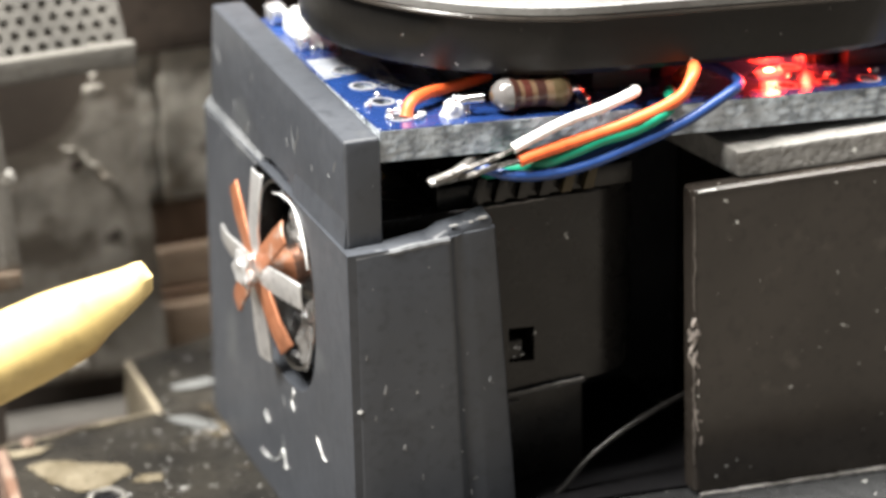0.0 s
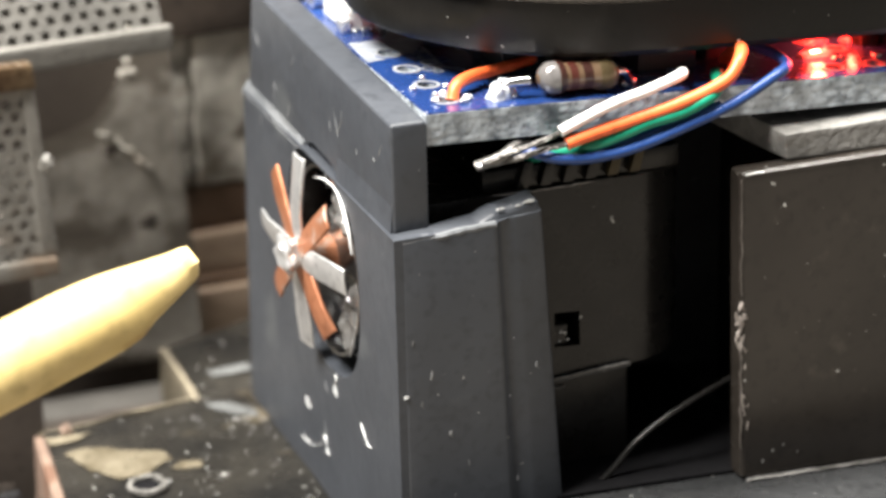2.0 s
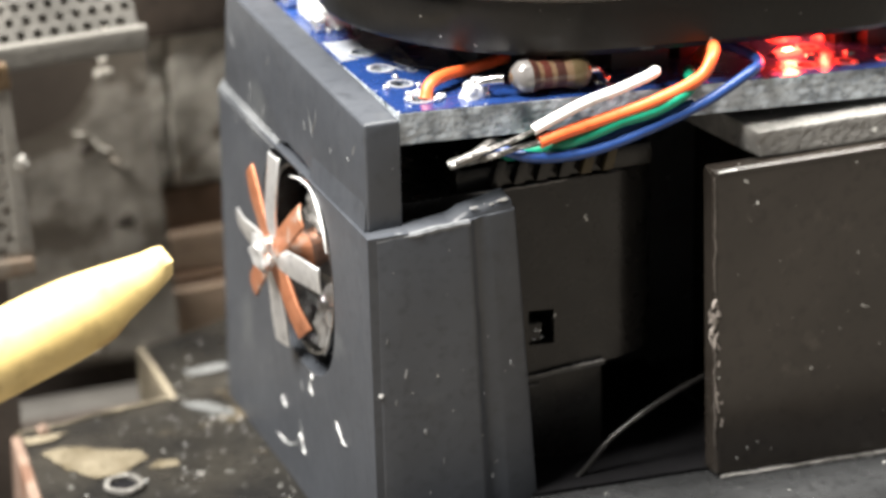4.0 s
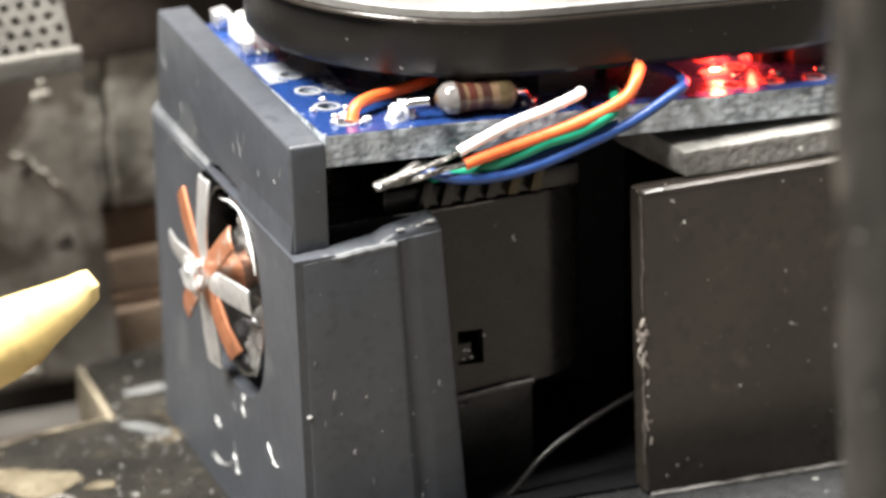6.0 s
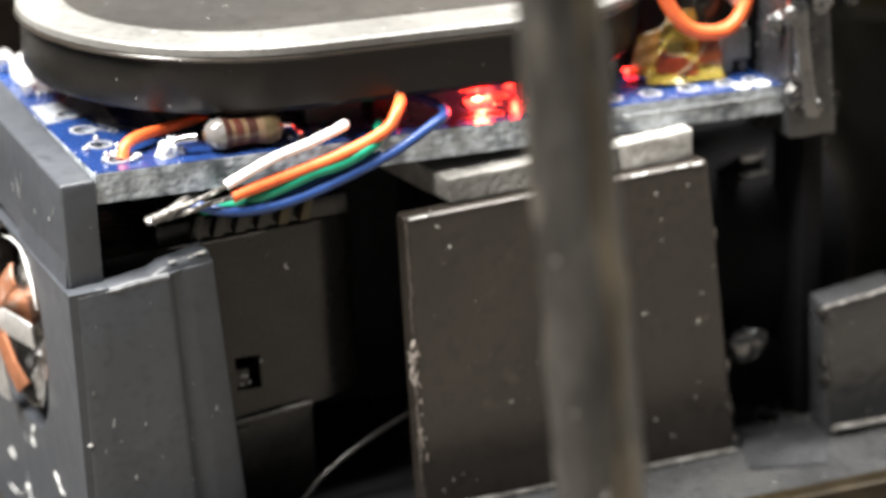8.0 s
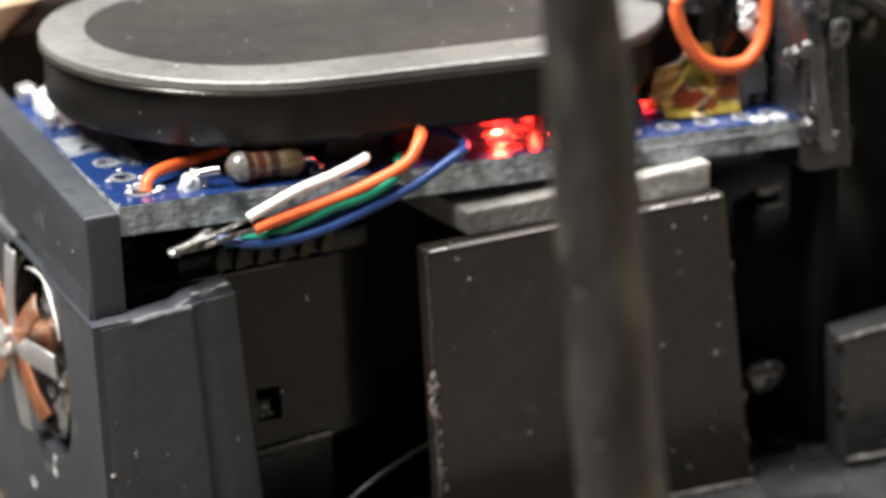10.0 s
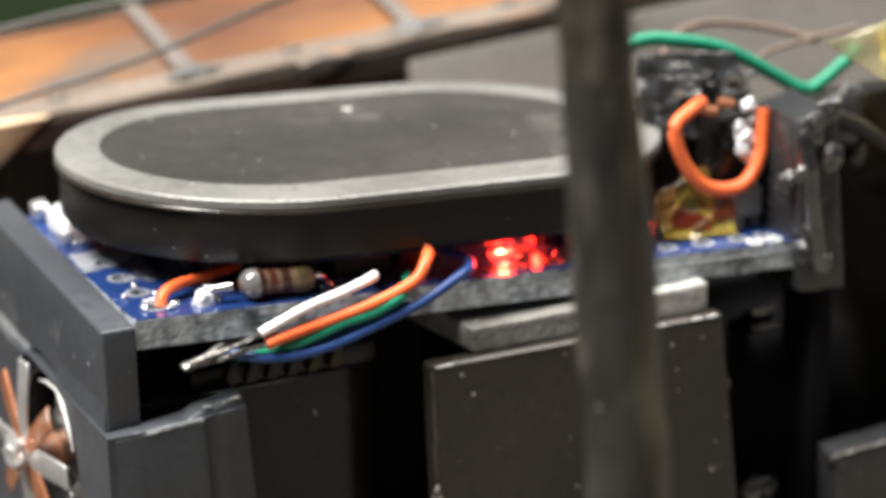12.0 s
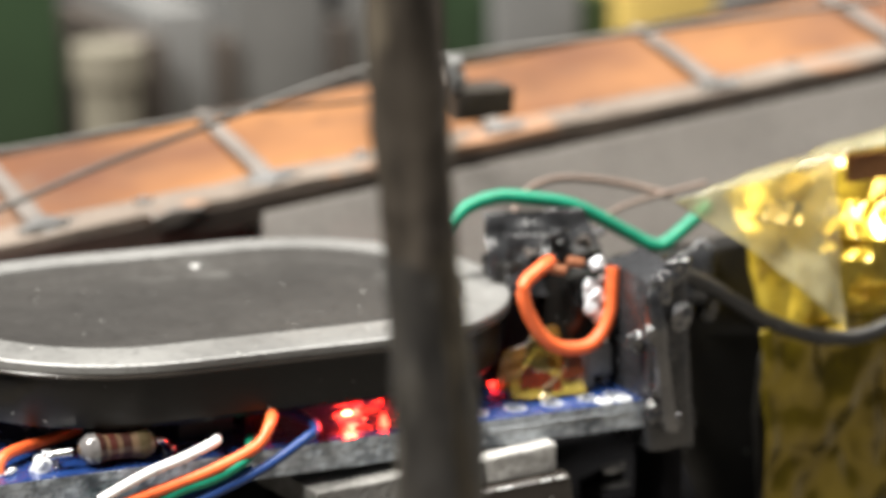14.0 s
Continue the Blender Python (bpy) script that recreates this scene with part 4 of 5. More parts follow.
part("solder_mask", cut_sheet([(0.12, 0.44), (41.4, 0.44), (41.4, 21.9), (0.12, 21.9)], [circle(u, v, r, 12) for u, v, r in hole_list], lambda u, v, w: (u, v, on_board(u, -0.056) + w), 0.06), M_MASK, board, "blue solder mask")
for u, v, r in hole_list:
    part("pad_ring", ring((u, v, on_board(u, 0.008)), (SLOPE, 0, 1), r + 0.2, r, 0.04, 18), M_PAD, board)
for x0, x1, d, q in ((30.6, 36.2, -0.62, 0.06), (35.6, 40.8, -0.58, 0.07)):
    bm = tube([(x, 0.38 + 0.05 * noise.noise(Vector((x * 1.7, d, 0))), on_board(x, d) + 0.06 * noise.noise(Vector((x * 0.9, 5, d)))) for x in np.linspace(x0, x1, 14)], q, 6, 3, radii=[0.02] + [q] * 12 + [0.02])
    part("frayed_edge", worn(bm, 1, 0.05, 2.2), M_FRAY, board, "pale frayed glass fibre")
# Dark sheet added below the core so the drilled holes look shaded.
part("hole_floor", cut_sheet([(0.6, 0.9), (40.9, 0.9), (40.9, 21.5), (0.6, 21.5)], [], lambda u, v, w: (u, v, on_board(u, -1.78) + w), 0.1), M_HOLE, board)
# silkscreen marks near the plate
silk_shapes = ([(0.35, 13.2), (2.26, 13.25), (3.3, 15.0), (4.5, 12.6), (3.74, 11.4), (2.75, 10.3), (2.55, 11.25), (1.8, 11.75), (1.05, 11.2), (0.95, 10.3), (1.3, 9.75), (0.19, 9.5)],
               [(3.84, 11.6), (4.04, 11.6), (3.85, 7.7), (3.65, 7.7)], [(2.95, 9.6), (3.3, 9.9), (3.4, 9.4), (3.0, 9.2)], [(3.65, 7.7), (3.85, 7.7), (4.6, 6.9), (4.5, 6.75)])
for a in silk_shapes:
    part("silk_mark", cut_sheet(a, [], lambda u, v, w: (u, v, on_board(u, 0.01) + w), 0.02), M_SILK, board, "white printed mark")
for u, v, r in ((3.35, 7.9, 0.36), (2.85, 7.5, 0.4), (3.2, 6.95, 0.3), (3.3, 10.6, 0.42)):
    part("silk_ring", ring((u, v, on_board(u, 0.034)), (SLOPE, 0, 1), r, r - 0.13, 0.02, 16), M_SILK, board)
conn = part("white_connector", worn(joined(block((0.9, 15.3, 21.15), (3.0, 19.2, 22.4), 0.2, 3), block((1.2, 15.7, 22.3), (2.6, 18.6, 22.75), 0.12)), 1, 0.06, 0.9), M_CONN, board, "white moulded connector")
part("connector_latch", worn(block((0.55, 15.0, 21.15), (1.25, 15.9, 22.0), 0.2, 3), 1, 0.08, 1.2), M_TINBRIGHT, board, "tinned connector tab")
part("connector_latch", worn(block((0.5, 20.2, 21.15), (1.6, 21.6, 22.3), 0.3, 3), 1, 0.1, 1.2), M_TINBRIGHT, board, "tinned connector tab")
for k in range(4):
    part("connector_pin", blob((1.35 + 0.47 * k, 15.05, 21.3), (0.12, 0.3, 0.14), k, 0.3, 1), M_TINBRIGHT, conn)
for k, (u, v, s) in enumerate([(2.25, 2.7, 0.3), (1.5, 2.9, 0.22), (2.0, 3.1, 0.2), (4.45, 1.7, 0.55), (4.9, 2.3, 0.6), (5.15, 2.0, 0.4), (2.9, 2.0, 0.26), (2.55, 1.6, 0.24), (1.2, 2.0, 0.2), (5.2, 1.6, 0.16), (11.9, 2.2, 0.35), (0.8, 4.3, 0.2), (1.9, 5.9, 0.16), (2.6, 4.3, 0.16)]):
    part("solder_blob", blob((u, v, on_board(u, 0.1)), (s, s * 0.8, s * (1.5 if k in (3, 4, 5) else 0.8)), k, 0.55), M_TINWHITE if k in (3, 4, 5) else M_TINBRIGHT, board, "bright solder joint")
for k, (a, b) in enumerate([((13.2, 4.0), (16.5, 7.2)), ((17.6, 5.0), (19.6, 7.0)), ((28.5, 4.2), (32.4, 7.5)), ((6.5, 6.2), (10.5, 10.2))]):
    part("chip", hexa([(a[0], a[1], on_board(a[0])), (b[0], a[1], on_board(b[0])), (b[0], b[1], on_board(b[0])), (a[0], b[1], on_board(a[0])), (a[0], a[1], on_board(a[0], 0.9)), (b[0], a[1], on_board(b[0], 0.9)), (b[0], b[1], on_board(b[0], 0.9)), (a[0], b[1], on_board(a[0], 0.9))], 0.08), M_CHIP, board)
part("brass_strip", block((29.4, 5.4, on_board(29.4)), (32.4, 6.1, on_board(29.4, 1.0)), 0.06), M_BAND_GOLD, board, "dull brass contact strip")
for u, v, s in ((25.0, 7.0, 0.62), (23.5, 3.9, 0.62), (27.0, 6.0, 0.5), (34.4, 6.0, 0.4)):
    led = part("led", block((u - s, v - s * 0.6, on_board(u)), (u + s, v + s * 0.6, on_board(u, 0.26)), 0.08), M_RED, board, "lit red surface-mount light")
    if u < 30:
        part("led_die", blob((u, v, on_board(u, 0.27)), (s * 0.5, s * 0.35, 0.07), 1, 0.1, 1), M_REDCORE, led)
    part("led_end", joined(block((u - s - 0.25, v - s * 0.6, on_board(u)), (u - s, v + s * 0.6, on_board(u, 0.2)), 0.04), block((u + s, v - s * 0.6, on_board(u)), (u + s + 0.25, v + s * 0.6, on_board(u, 0.2)), 0.04)), M_PAD, led, "tinned end caps")
for u in (24.4, 26.8, 29.5):
    part("pad_solder", blob((u, 3.1, on_board(u, 0.05)), (0.4, 0.3, 0.14), u, 0.4, 1), M_SOLDER, board)
part("edge_pad", joined(ring((39.0, 0.95, on_board(39.0, 0.01)), (0, 0, 1), 0.52, 0.3, 0.06, 16), ring((40.3, 0.95, on_board(40.3, 0.01)), (0, 0, 1), 0.52, 0.3, 0.06, 16)), M_CONN, board)

# resistor, lying on the board
res = thing("resistor", (8, 1.2, 21), "small tan axial resistor with brown and red bands", "resistor")
prof = [(6.0, 0.22), (6.2, 0.52), (6.5, 0.76), (6.9, 0.82), (7.25, 0.74), (7.5, 0.68), (8.8, 0.68), (9.1, 0.74), (9.5, 0.82), (9.9, 0.78), (10.2, 0.55), (10.4, 0.25)]


def lathe(profile, y, sides=18, grow=0.0):
    bm = bmesh.new()
    rings = []
    for x, r in profile:
        rings.append([bm.verts.new((x + 0.45, y + (r + grow) * math.cos(a), on_board(x, 0.92) + (r + grow) * math.sin(a))) for a in [2 * math.pi * k / sides for k in range(sides)]])
    for a, b in zip(rings, rings[1:]):
        for k in range(sides):
            bm.faces.new((a[k], a[(k + 1) % sides], b[(k + 1) % sides], b[k]))
    bm.faces.new(rings[0][::-1])
    bm.faces.new(rings[-1])
    return bm


def radius_at(x):
    return float(np.interp(x, [q[0] for q in prof], [q[1] for q in prof]))


prof = [(x, r * 1.06) for x, r in prof]
part("resistor_body", lathe(prof, 1.45), M_RESBODY, res)
part("resistor_cap", lathe([(x, radius_at(x)) for x in (6.03, 6.2, 6.5, 6.75, 6.95)], 1.45, grow=0.015), M_RESCAP, res, "glossy grey end cap")
for x, w, m in ((6.98, 0.36, M_BAND_BROWN), (7.6, 0.4, M_BAND_RED), (8.3, 0.5, M_BAND_BROWN), (9.2, 0.95, M_BAND_GOLD)):
    part("band", lathe([(x + w * i / 3, radius_at(x + w * i / 3)) for i in range(4)], 1.45, grow=0.02), m, res)
part("lead", tube([(4.6, 1.9, on_board(4.6, 0.2)), (4.9, 1.7, on_board(4.9, 0.75)), (6.05, 1.45, on_board(6.05, 0.92))], 0.27, 10), M_SOLDER, res, "tinned wire lead")
part("lead", tube([(10.35, 1.45, on_board(10.35, 0.92)), (11.2, 1.6, on_board(11.2, 0.9)), (11.9, 2.2, on_board(11.9, 0.1))], 0.25, 10), M_SOLDER, res, "tinned wire lead")

# ---- speaker ----
TILT = Matrix.Translation((18.75, 12.35, 26.9 - SLOPE * 18.75)) @ Matrix.Rotation(math.atan(SLOPE), 4, "Y")


def tilted(u, v, w):
    return TILT @ Vector((u, v, w))


speaker = thing("speaker", (18.5, 12.2, 22), "oval black loudspeaker with pale grey gasket rim", "loudspeaker")
L, W = 37.1, 24.0


def stadium_rings(levels):
    bm = bmesh.new()
    rings = []
    for inset, h in levels:
        rings.append([bm.verts.new(tilted(u, v + 0.55 * min(1.0, inset / 2.5), h)) for u, v in stadium(L, W, inset)])
    n = len(rings[0])
    for a, b in zip(rings, rings[1:]):
        for k in range(n):
            bm.faces.new((a[k], a[(k + 1) % n], b[(k + 1) % n], b[k]))
    return bm, rings


bm, rings = stadium_rings([(1.6, -3.92), (0.5, -3.78), (0.28, -3.45), (0.25, -0.75), (0.35, -0.6)])
bm.faces.new(rings[0][::-1])
bm.faces.new(rings[-1])
part("basket", bm, M_BASKET, speaker, "black speaker basket")
bm, rings = stadium_rings([(0.12, -0.62), (0.0, -0.5), (0.0, -0.12), (0.12, 0.0), (2.55, 0.05), (2.75, -0.05), (2.81, -0.6), (0.12, -0.62)])
part("gasket", bm, M_GASKET, speaker, "pale grey gasket rim")
loop = [tilted(u, v, -0.72) for u, v in stadium(L, W, 0.12, 28)]
part("basket_rim", tube(loop + loop[:1], 0.17, 8, 2), M_BLACK, speaker, "polished basket rim")
bm, rings = stadium_rings([(2.67, -0.12), (3.2, -0.3), (3.9, -0.12), (4.7, -0.42), (5.5, -0.45)])
bm.faces.new(rings[-1])
part("cone", bm, M_CONE, speaker, "dark flat cone")
part("lint", blob(tilted(2.2, 7.8, -0.32), (0.35, 0.3, 0.1), 3, 0.5, 1), M_GLUE, speaker, "pale speck")
for k in range(4):
    u, v = ((-10, -6), (9, -6.5), (-11, 7.0), (11, 7))[k]
    x = 18.5 + u
    part("foot", tube([(x, 12.2 + v, on_board(x)), (x, 12.2 + v, 23.4 - SLOPE * x)], 0.9, 12, 2), M_BLACKDEEP, speaker)


def wire(label, points, r, material, name="wire", bare=None, group="wires to the board"):
    ob = thing(name, points[0], label, "wire", group)
    part("insulation", tube(points, r, 12), material, ob)
    if bare:
        for k in range(5):
            twist = [Vector(q) + 0.3 * r * Vector((0, math.cos(1.26 * k + 1.1 * i), math.sin(1.26 * k + 1.1 * i))) for i, q in enumerate(bare)]
            part("bare_end", tube(twist, 0.065, 8), M_STRAND, ob, "tinned bare strands")
        part("tinned_tip", blob(bare[-1], (r * 0.8, r * 0.6, r * 0.55), 3, 0.5, 2), M_TINBRIGHT, ob, "bright tinned tip")
    return ob


wire("white stranded wire with bare tinned end under the board", [(14.6, 1.9, on_board(14.6, 0.5)), (13.4, -0.6, 21.75), (11.5, -1.0, 21.35), (9.4, -1.1, 20.9), (7.6, -1.1, 20.25), (6.6, -1.1, 19.85)], 0.28, M_WHITE,
     bare=[(6.8, -1.1, 19.9), (5.6, -1.1, 19.5), (4.4, -0.8, 19.1), (2.7, -0.2, 18.35)])
wire("orange wire looping over the board's edge", [(18.3, 4.2, on_board(18.3, 0.2)), (17.6, 1.2, 22.2), (16.7, -0.6, 22.2), (15.7, -1.1, 21.3), (13.1, -1.2, 20.45), (10.0, -1.2, 19.85), (7.9, -1.2, 19.45), (6.9, -1.2, 19.2)], 0.33, M_ORANGE,
     bare=[(7.0, -1.2, 19.2), (5.8, -1.0, 19.0), (4.2, 0.0, 18.3), (3.6, 2.0, 17.4)])
wire("green wire between orange and blue wires", [(16.6, 1.8, on_board(16.6, 0.3)), (15.2, -1.0, 20.75), (13.3, -1.25, 20.02), (11.4, -1.25, 19.7), (9.9, -1.2, 19.28), (8.2, -0.9, 18.8), (6.5, 0.7, 18.1), (6.0, 2.4, 17.4)], 0.33, M_GREEN)
wire("blue wire bending back under the board", [(14.8, 5.2, on_board(14.8, 0.5)), (17.4, 4.4, on_board(17.4, 1.2)), (19.4, 2.6, on_board(19.4, 1.2)), (20.0, 0.6, on_board(20.0, 0.9)), (18.6, -0.9, 21.1), (16.0, -1.3, 20.05), (13.0, -1.4, 19.15), (10.3, -1.4, 18.5), (8.2, -1.3, 18.3), (6.4, -1.0, 18.45), (5.0, 0.4, 18.6), (4.5, 2.0, 17.6)], 0.28, M_BLUE)
wire("blue wire lying close beside another blue wire", [(15.4, -1.2, 20.0), (13.0, -0.9, 19.4), (11.5, -0.9, 18.95), (9.6, -0.8, 18.6), (7.6, 0.4, 18.3), (6.8, 2.2, 17.4)], 0.3, M_BLUE)
wire("orange wire soldered to a corner pad", [(2.1, 2.1, on_board(2.1)), (2.5, 2.5, on_board(2.5, 0.65)), (3.6, 3.4, on_board(3.6, 0.75)), (5.2, 4.4, on_board(5.2, 0.65)), (7.8, 5.6, on_board(7.8, 0.7)), (10.0, 7.0, on_board(10.0, 1.0))], 0.32, M_ORANGE)
wire("green wire tucked behind the white connector", [(2.2, 19.4, 22.0), (2.8, 19.8, 22.4), (4.0, 20.2, 22.0), (6.0, 20.5, 21.6)], 0.36, M_GREEN)
wire("white lead with bright tinned tip", [(2.6, 0.2, 18.2), (3.6, -0.3, 18.65), (4.9, 0.4, 18.9), (6.2, 2.0, 18.2)], 0.27, M_STRAND, name="tinned_lead")

# ---- right-hand end: bracket, wires, tape, wrapped cells ----
bracket = thing("bracket", (43, 3, 12), "black plastic bracket smeared with shiny black glue", "bracket")
part("bracket_plate", worn(hexa([(41.5, -0.2, 16.1), (44.7, -0.2, 15.75), (44.7, 5, 15.75), (41.5, 5, 16.1), (41.5, 0.2, 26.6), (44.2, 0.2, 26.9), (44.2, 5, 27.3), (41.5, 5, 26.8)], 0.25), 6, 0.24, 0.7), M_GREYDARK, bracket)
# Unseen support, in shade black so it vanishes below the bracket.
part("bracket_foot", block((43.6, 1.5, -2.85), (45.0, 5, 15.7), 0.2), M_SHADEBLACK, bracket)
for k, (x, y, z, q) in enumerate([(41.7, -0.3, 18.6, 0.7), (43.0, -0.4, 17.8, 0.55), (42.5, -0.4, 18.3, 0.5), (42.1, -0.2, 20.0, 0.5), (43.6, 0.0, 24.2, 0.7), (42.4, 0.0, 26.2, 0.8), (43.6, 0.4, 26.9, 0.8), (41.0, 0.6, 22.9, 0.6), (41.2, -0.5, 23.6, 0.45), (44.2, 1.0, 22.4, 0.5), (42.9, 0.0, 22.0, 0.35)]):
    part("glue_lump", worn(blob((x, y, z), (q, 0.35, q * 1.2), k + 3, 0.6), 1, 0.06, 1.2, k), M_GLOSSGLUE, bracket, "shiny black glue")
strip = thing("bracket_strap", (42.4, 0, 18), "narrow black plastic strap glued to the bracket", "strap")
part("strap_bar", worn(hexa([(42.2, -0.8, 17.4), (43.2, -0.8, 17.2), (43.2, -0.1, 17.2), (42.2, -0.1, 17.4), (41.0, -0.6, 26.0), (42.0, -0.6, 26.0), (42.0, 0.1, 26.0), (41.0, 0.1, 26.0)], 0.2), 3, 0.14, 0.8), M_GLOSSGLUE, strip)

term = thing("terminal_block", (39.5, 6, 19.2), "black terminal block with blobs of solder", "terminal")
part("terminal_body", worn(block((38.6, 4.6, 19.3), (41.3, 9, 26.0), 0.3), 2, 0.1, 0.5), M_BLACKDEEP, term)
part("terminal_leg", worn(joined(block((39.3, 3.4, 20.1), (41.0, 4.8, 21.9), 0.12), block((39.3, 3.4, 19.2), (39.8, 4.8, 20.2), 0.1)), 1, 0.05, 1.0), M_GASKET, term, "grey plastic leg")
for k, (x, y, z, s) in enumerate([(40.55, 4.0, 23.7, 0.55), (40.2, 4.0, 24.9, 0.62), (40.4, 4.1, 26.9, 0.45), (39.8, 4.1, 25.7, 0.36), (39.9, 3.9, 24.2, 0.5), (40.7, 4.0, 26.0, 0.3)]):
    part("solder_blob", blob((x, y, z), (s, s * 0.6, s * 0.9), k + 11, 0.7), M_TINWHITE, term, "bright solder joint")
part("glue_crust", crinkled([(35.4, 8.6, 25.6), (43.6, 8.0, 24.8), (43.2, 10.4, 28.6), (36.2, 10.6, 29.2)], (40, 24), 0.7, 0.3, 2.0), M_GREYDARK, term, "crumpled shiny dark glue")
part("glue_crust", crinkled([(36.0, 7.2, 24.6), (40.6, 7.0, 24.2), (41.0, 8.4, 27.6), (36.6, 8.6, 28.2)], (36, 26), 0.6, 0.35, 9.0), M_GREYDARK, term, "crumpled shiny dark glue")
for k in range(9):
    rnd = random.Random(k + 300)
    q = rnd.uniform(0.25, 0.6)
    lump = worn(blob((rnd.uniform(36.2, 42.8), rnd.uniform(7.0, 8.4), 28.0 - abs(rnd.gauss(0, 1.0))), (q * 1.5, q, q * rnd.uniform(0.5, 1.2)), k + 21, 1.5, 2), 1, 0.2, 1.3, k)
    part("glue_lump", lump, (M_GREYDARK, M_GLUEBROWN)[k % 2], term, "shiny dark glue" if k % 2 == 0 else "brown flux crust")
part("glue_bed", worn(block((36.0, 8.0, 19.4), (43.2, 11.0, 26.6), 0.6), 3, 0.5, 0.5), M_DULLBLACK, term, "bed of black glue")
for k, (x, z) in enumerate([(37.4, 26.9), (38.6, 27.2)]):
    part("copper_end", tube([(x, 4.6, z), (x + 0.9, 4.4, z - 0.2)], 0.3, 8, 2), M_COPPER, term, "bare copper strands")

wire("thick orange wire in a drooping loop", [(37.6, 5.0, 27.2), (36.3, 3.9, 27.2), (34.9, 3.4, 26.4), (35.3, 3.3, 24.5), (36.5, 3.2, 22.8), (38.2, 3.2, 22.15), (39.8, 3.3, 22.4), (40.9, 3.5, 24.0), (41.3, 3.9, 26.6)], 0.42, M_ORANGE, group="wires at the bracket")
wire("green wire arching over to the wrapped cells", [(33.5, 10.5, 28.6), (35.2, 11, 29.5), (37.4, 11.2, 29.85), (39.3, 11, 29.6), (42.9, 11, 28.6), (46.7, 10.8, 26.4), (48.3, 10.5, 25.5), (49.4, 10.5, 25.5), (51.5, 10.5, 26.8), (52.6, 10.5, 27.6)], 0.45, M_GREEN, group="wires at the bracket")
wire("thin brown wire arching behind the green one", [(40.5, 15, 25.5), (42.0, 16.5, 28.0), (45.0, 17, 28.85), (49.7, 17, 28.0), (53.3, 16, 26.9)], 0.24, M_WIREBROWN, group="wires at the bracket")
wire("thin grey wire behind the bracket", [(46.5, 14, 26.6), (48.5, 14, 27.3), (51.5, 13.5, 27.9), (54.0, 13, 28.3)], 0.17, M_WIREBROWN, group="wires at the bracket")
wire("thin brown wire hanging in a loop", [(39.4, 13.5, 27.8), (38.5, 12.5, 26.6), (38.6, 11.0, 24.5), (39.2, 9.2, 23.0)], 0.3, M_WIREBROWN, group="wires at the bracket")
wire("black wire sagging across the wrapped cells", [(42.6, 2.6, 24.6), (43.3, 2.4, 25.8), (44.9, 2.6, 26.05), (47.4, 2.8, 24.9), (51.3, 2.8, 22.3), (54.4, 2.6, 20.8), (56.5, 2.2, 20.3), (59.0, 2.0, 20.2), (62, 2.0, 21.0), (67, 2.2, 22.6)], 0.5, M_WIREBLACK, group="wires at the bracket")

flap = thing("tape_scrap", (36, 4, 19.2), "crumpled amber tape scrap stuck on the board", "tape")
for k, (sheet, m, words) in enumerate([
        ([(33.0, 3.6, 20.3), (35.6, 3.0, 19.7), (36.6, 4.6, 22.6), (34.4, 5.0, 22.0)], M_KAPTON, ""),
        ([(35.2, 3.4, 19.7), (38.0, 3.2, 19.6), (38.4, 5.4, 23.0), (36.4, 5.2, 23.2)], M_KAPTON, ""),
        ([(36.2, 2.6, 19.6), (38.7, 2.4, 19.5), (38.6, 3.4, 20.6), (36.8, 3.8, 20.8)], M_TAPEGOLD, "yellow folded tape"),
        ([(33.8, 2.8, 19.8), (36.0, 2.2, 19.7), (35.6, 3.2, 20.3), (34.0, 3.6, 20.6)], M_TAPEGOLD, "yellow folded tape"),
        ([(34.4, 3.0, 20.4), (37.0, 2.6, 19.9), (37.2, 3.0, 20.5), (35.0, 3.4, 21.6)], M_TAPERED, "red-brown fold of tape"),
        ([(37.2, 3.0, 20.4), (38.8, 2.9, 20.2), (38.9, 3.6, 22.2), (37.8, 3.8, 22.4)], M_TAPERED, "red-brown fold of tape"),
        ([(35.0, 3.8, 21.0), (36.6, 3.4, 20.6), (37.0, 4.4, 22.8), (35.8, 4.6, 22.6)], M_TAPEOLIVE, "dark olive fold of tape")]):
    part("tape_sheet", crinkled(sheet, (26, 26), 0.16, 0.6, 3.7 * k, (0.45, 1.0, 1.6)), m, flap, words)

for k, (a, b) in enumerate([((33.9, 3.0, 20.6), (36.0, 3.6, 22.5)), ((35.4, 2.7, 20.0), (37.4, 3.2, 20.9)), ((36.6, 2.7, 19.9), (38.5, 3.0, 20.3)), ((37.3, 3.0, 20.3), (38.3, 3.7, 22.6)), ((34.0, 2.5, 19.9), (35.8, 2.5, 20.2)), ((35.2, 3.3, 21.4), (36.9, 3.4, 21.0)), ((36.0, 3.5, 22.3), (37.8, 3.6, 21.9))]):
    a, b = Vector(a), Vector(b)
    mid = a.lerp(b, 0.5) + Vector((0.1 * math.sin(k), -0.12, 0.15 * math.cos(2 * k)))
    part("tape_crease", worn(tube([a, mid, b], 0.07, 6, 6, radii=[0.03, 0.08, 0.03]), 1, 0.05, 1.5, k), M_TAPEEDGE if k % 2 else M_TAPEGOLD, flap, "bright crease of the tape")

cells = thing("battery_pack", (62, 8, -3.5), "battery pack wrapped in glossy amber tape", "battery")
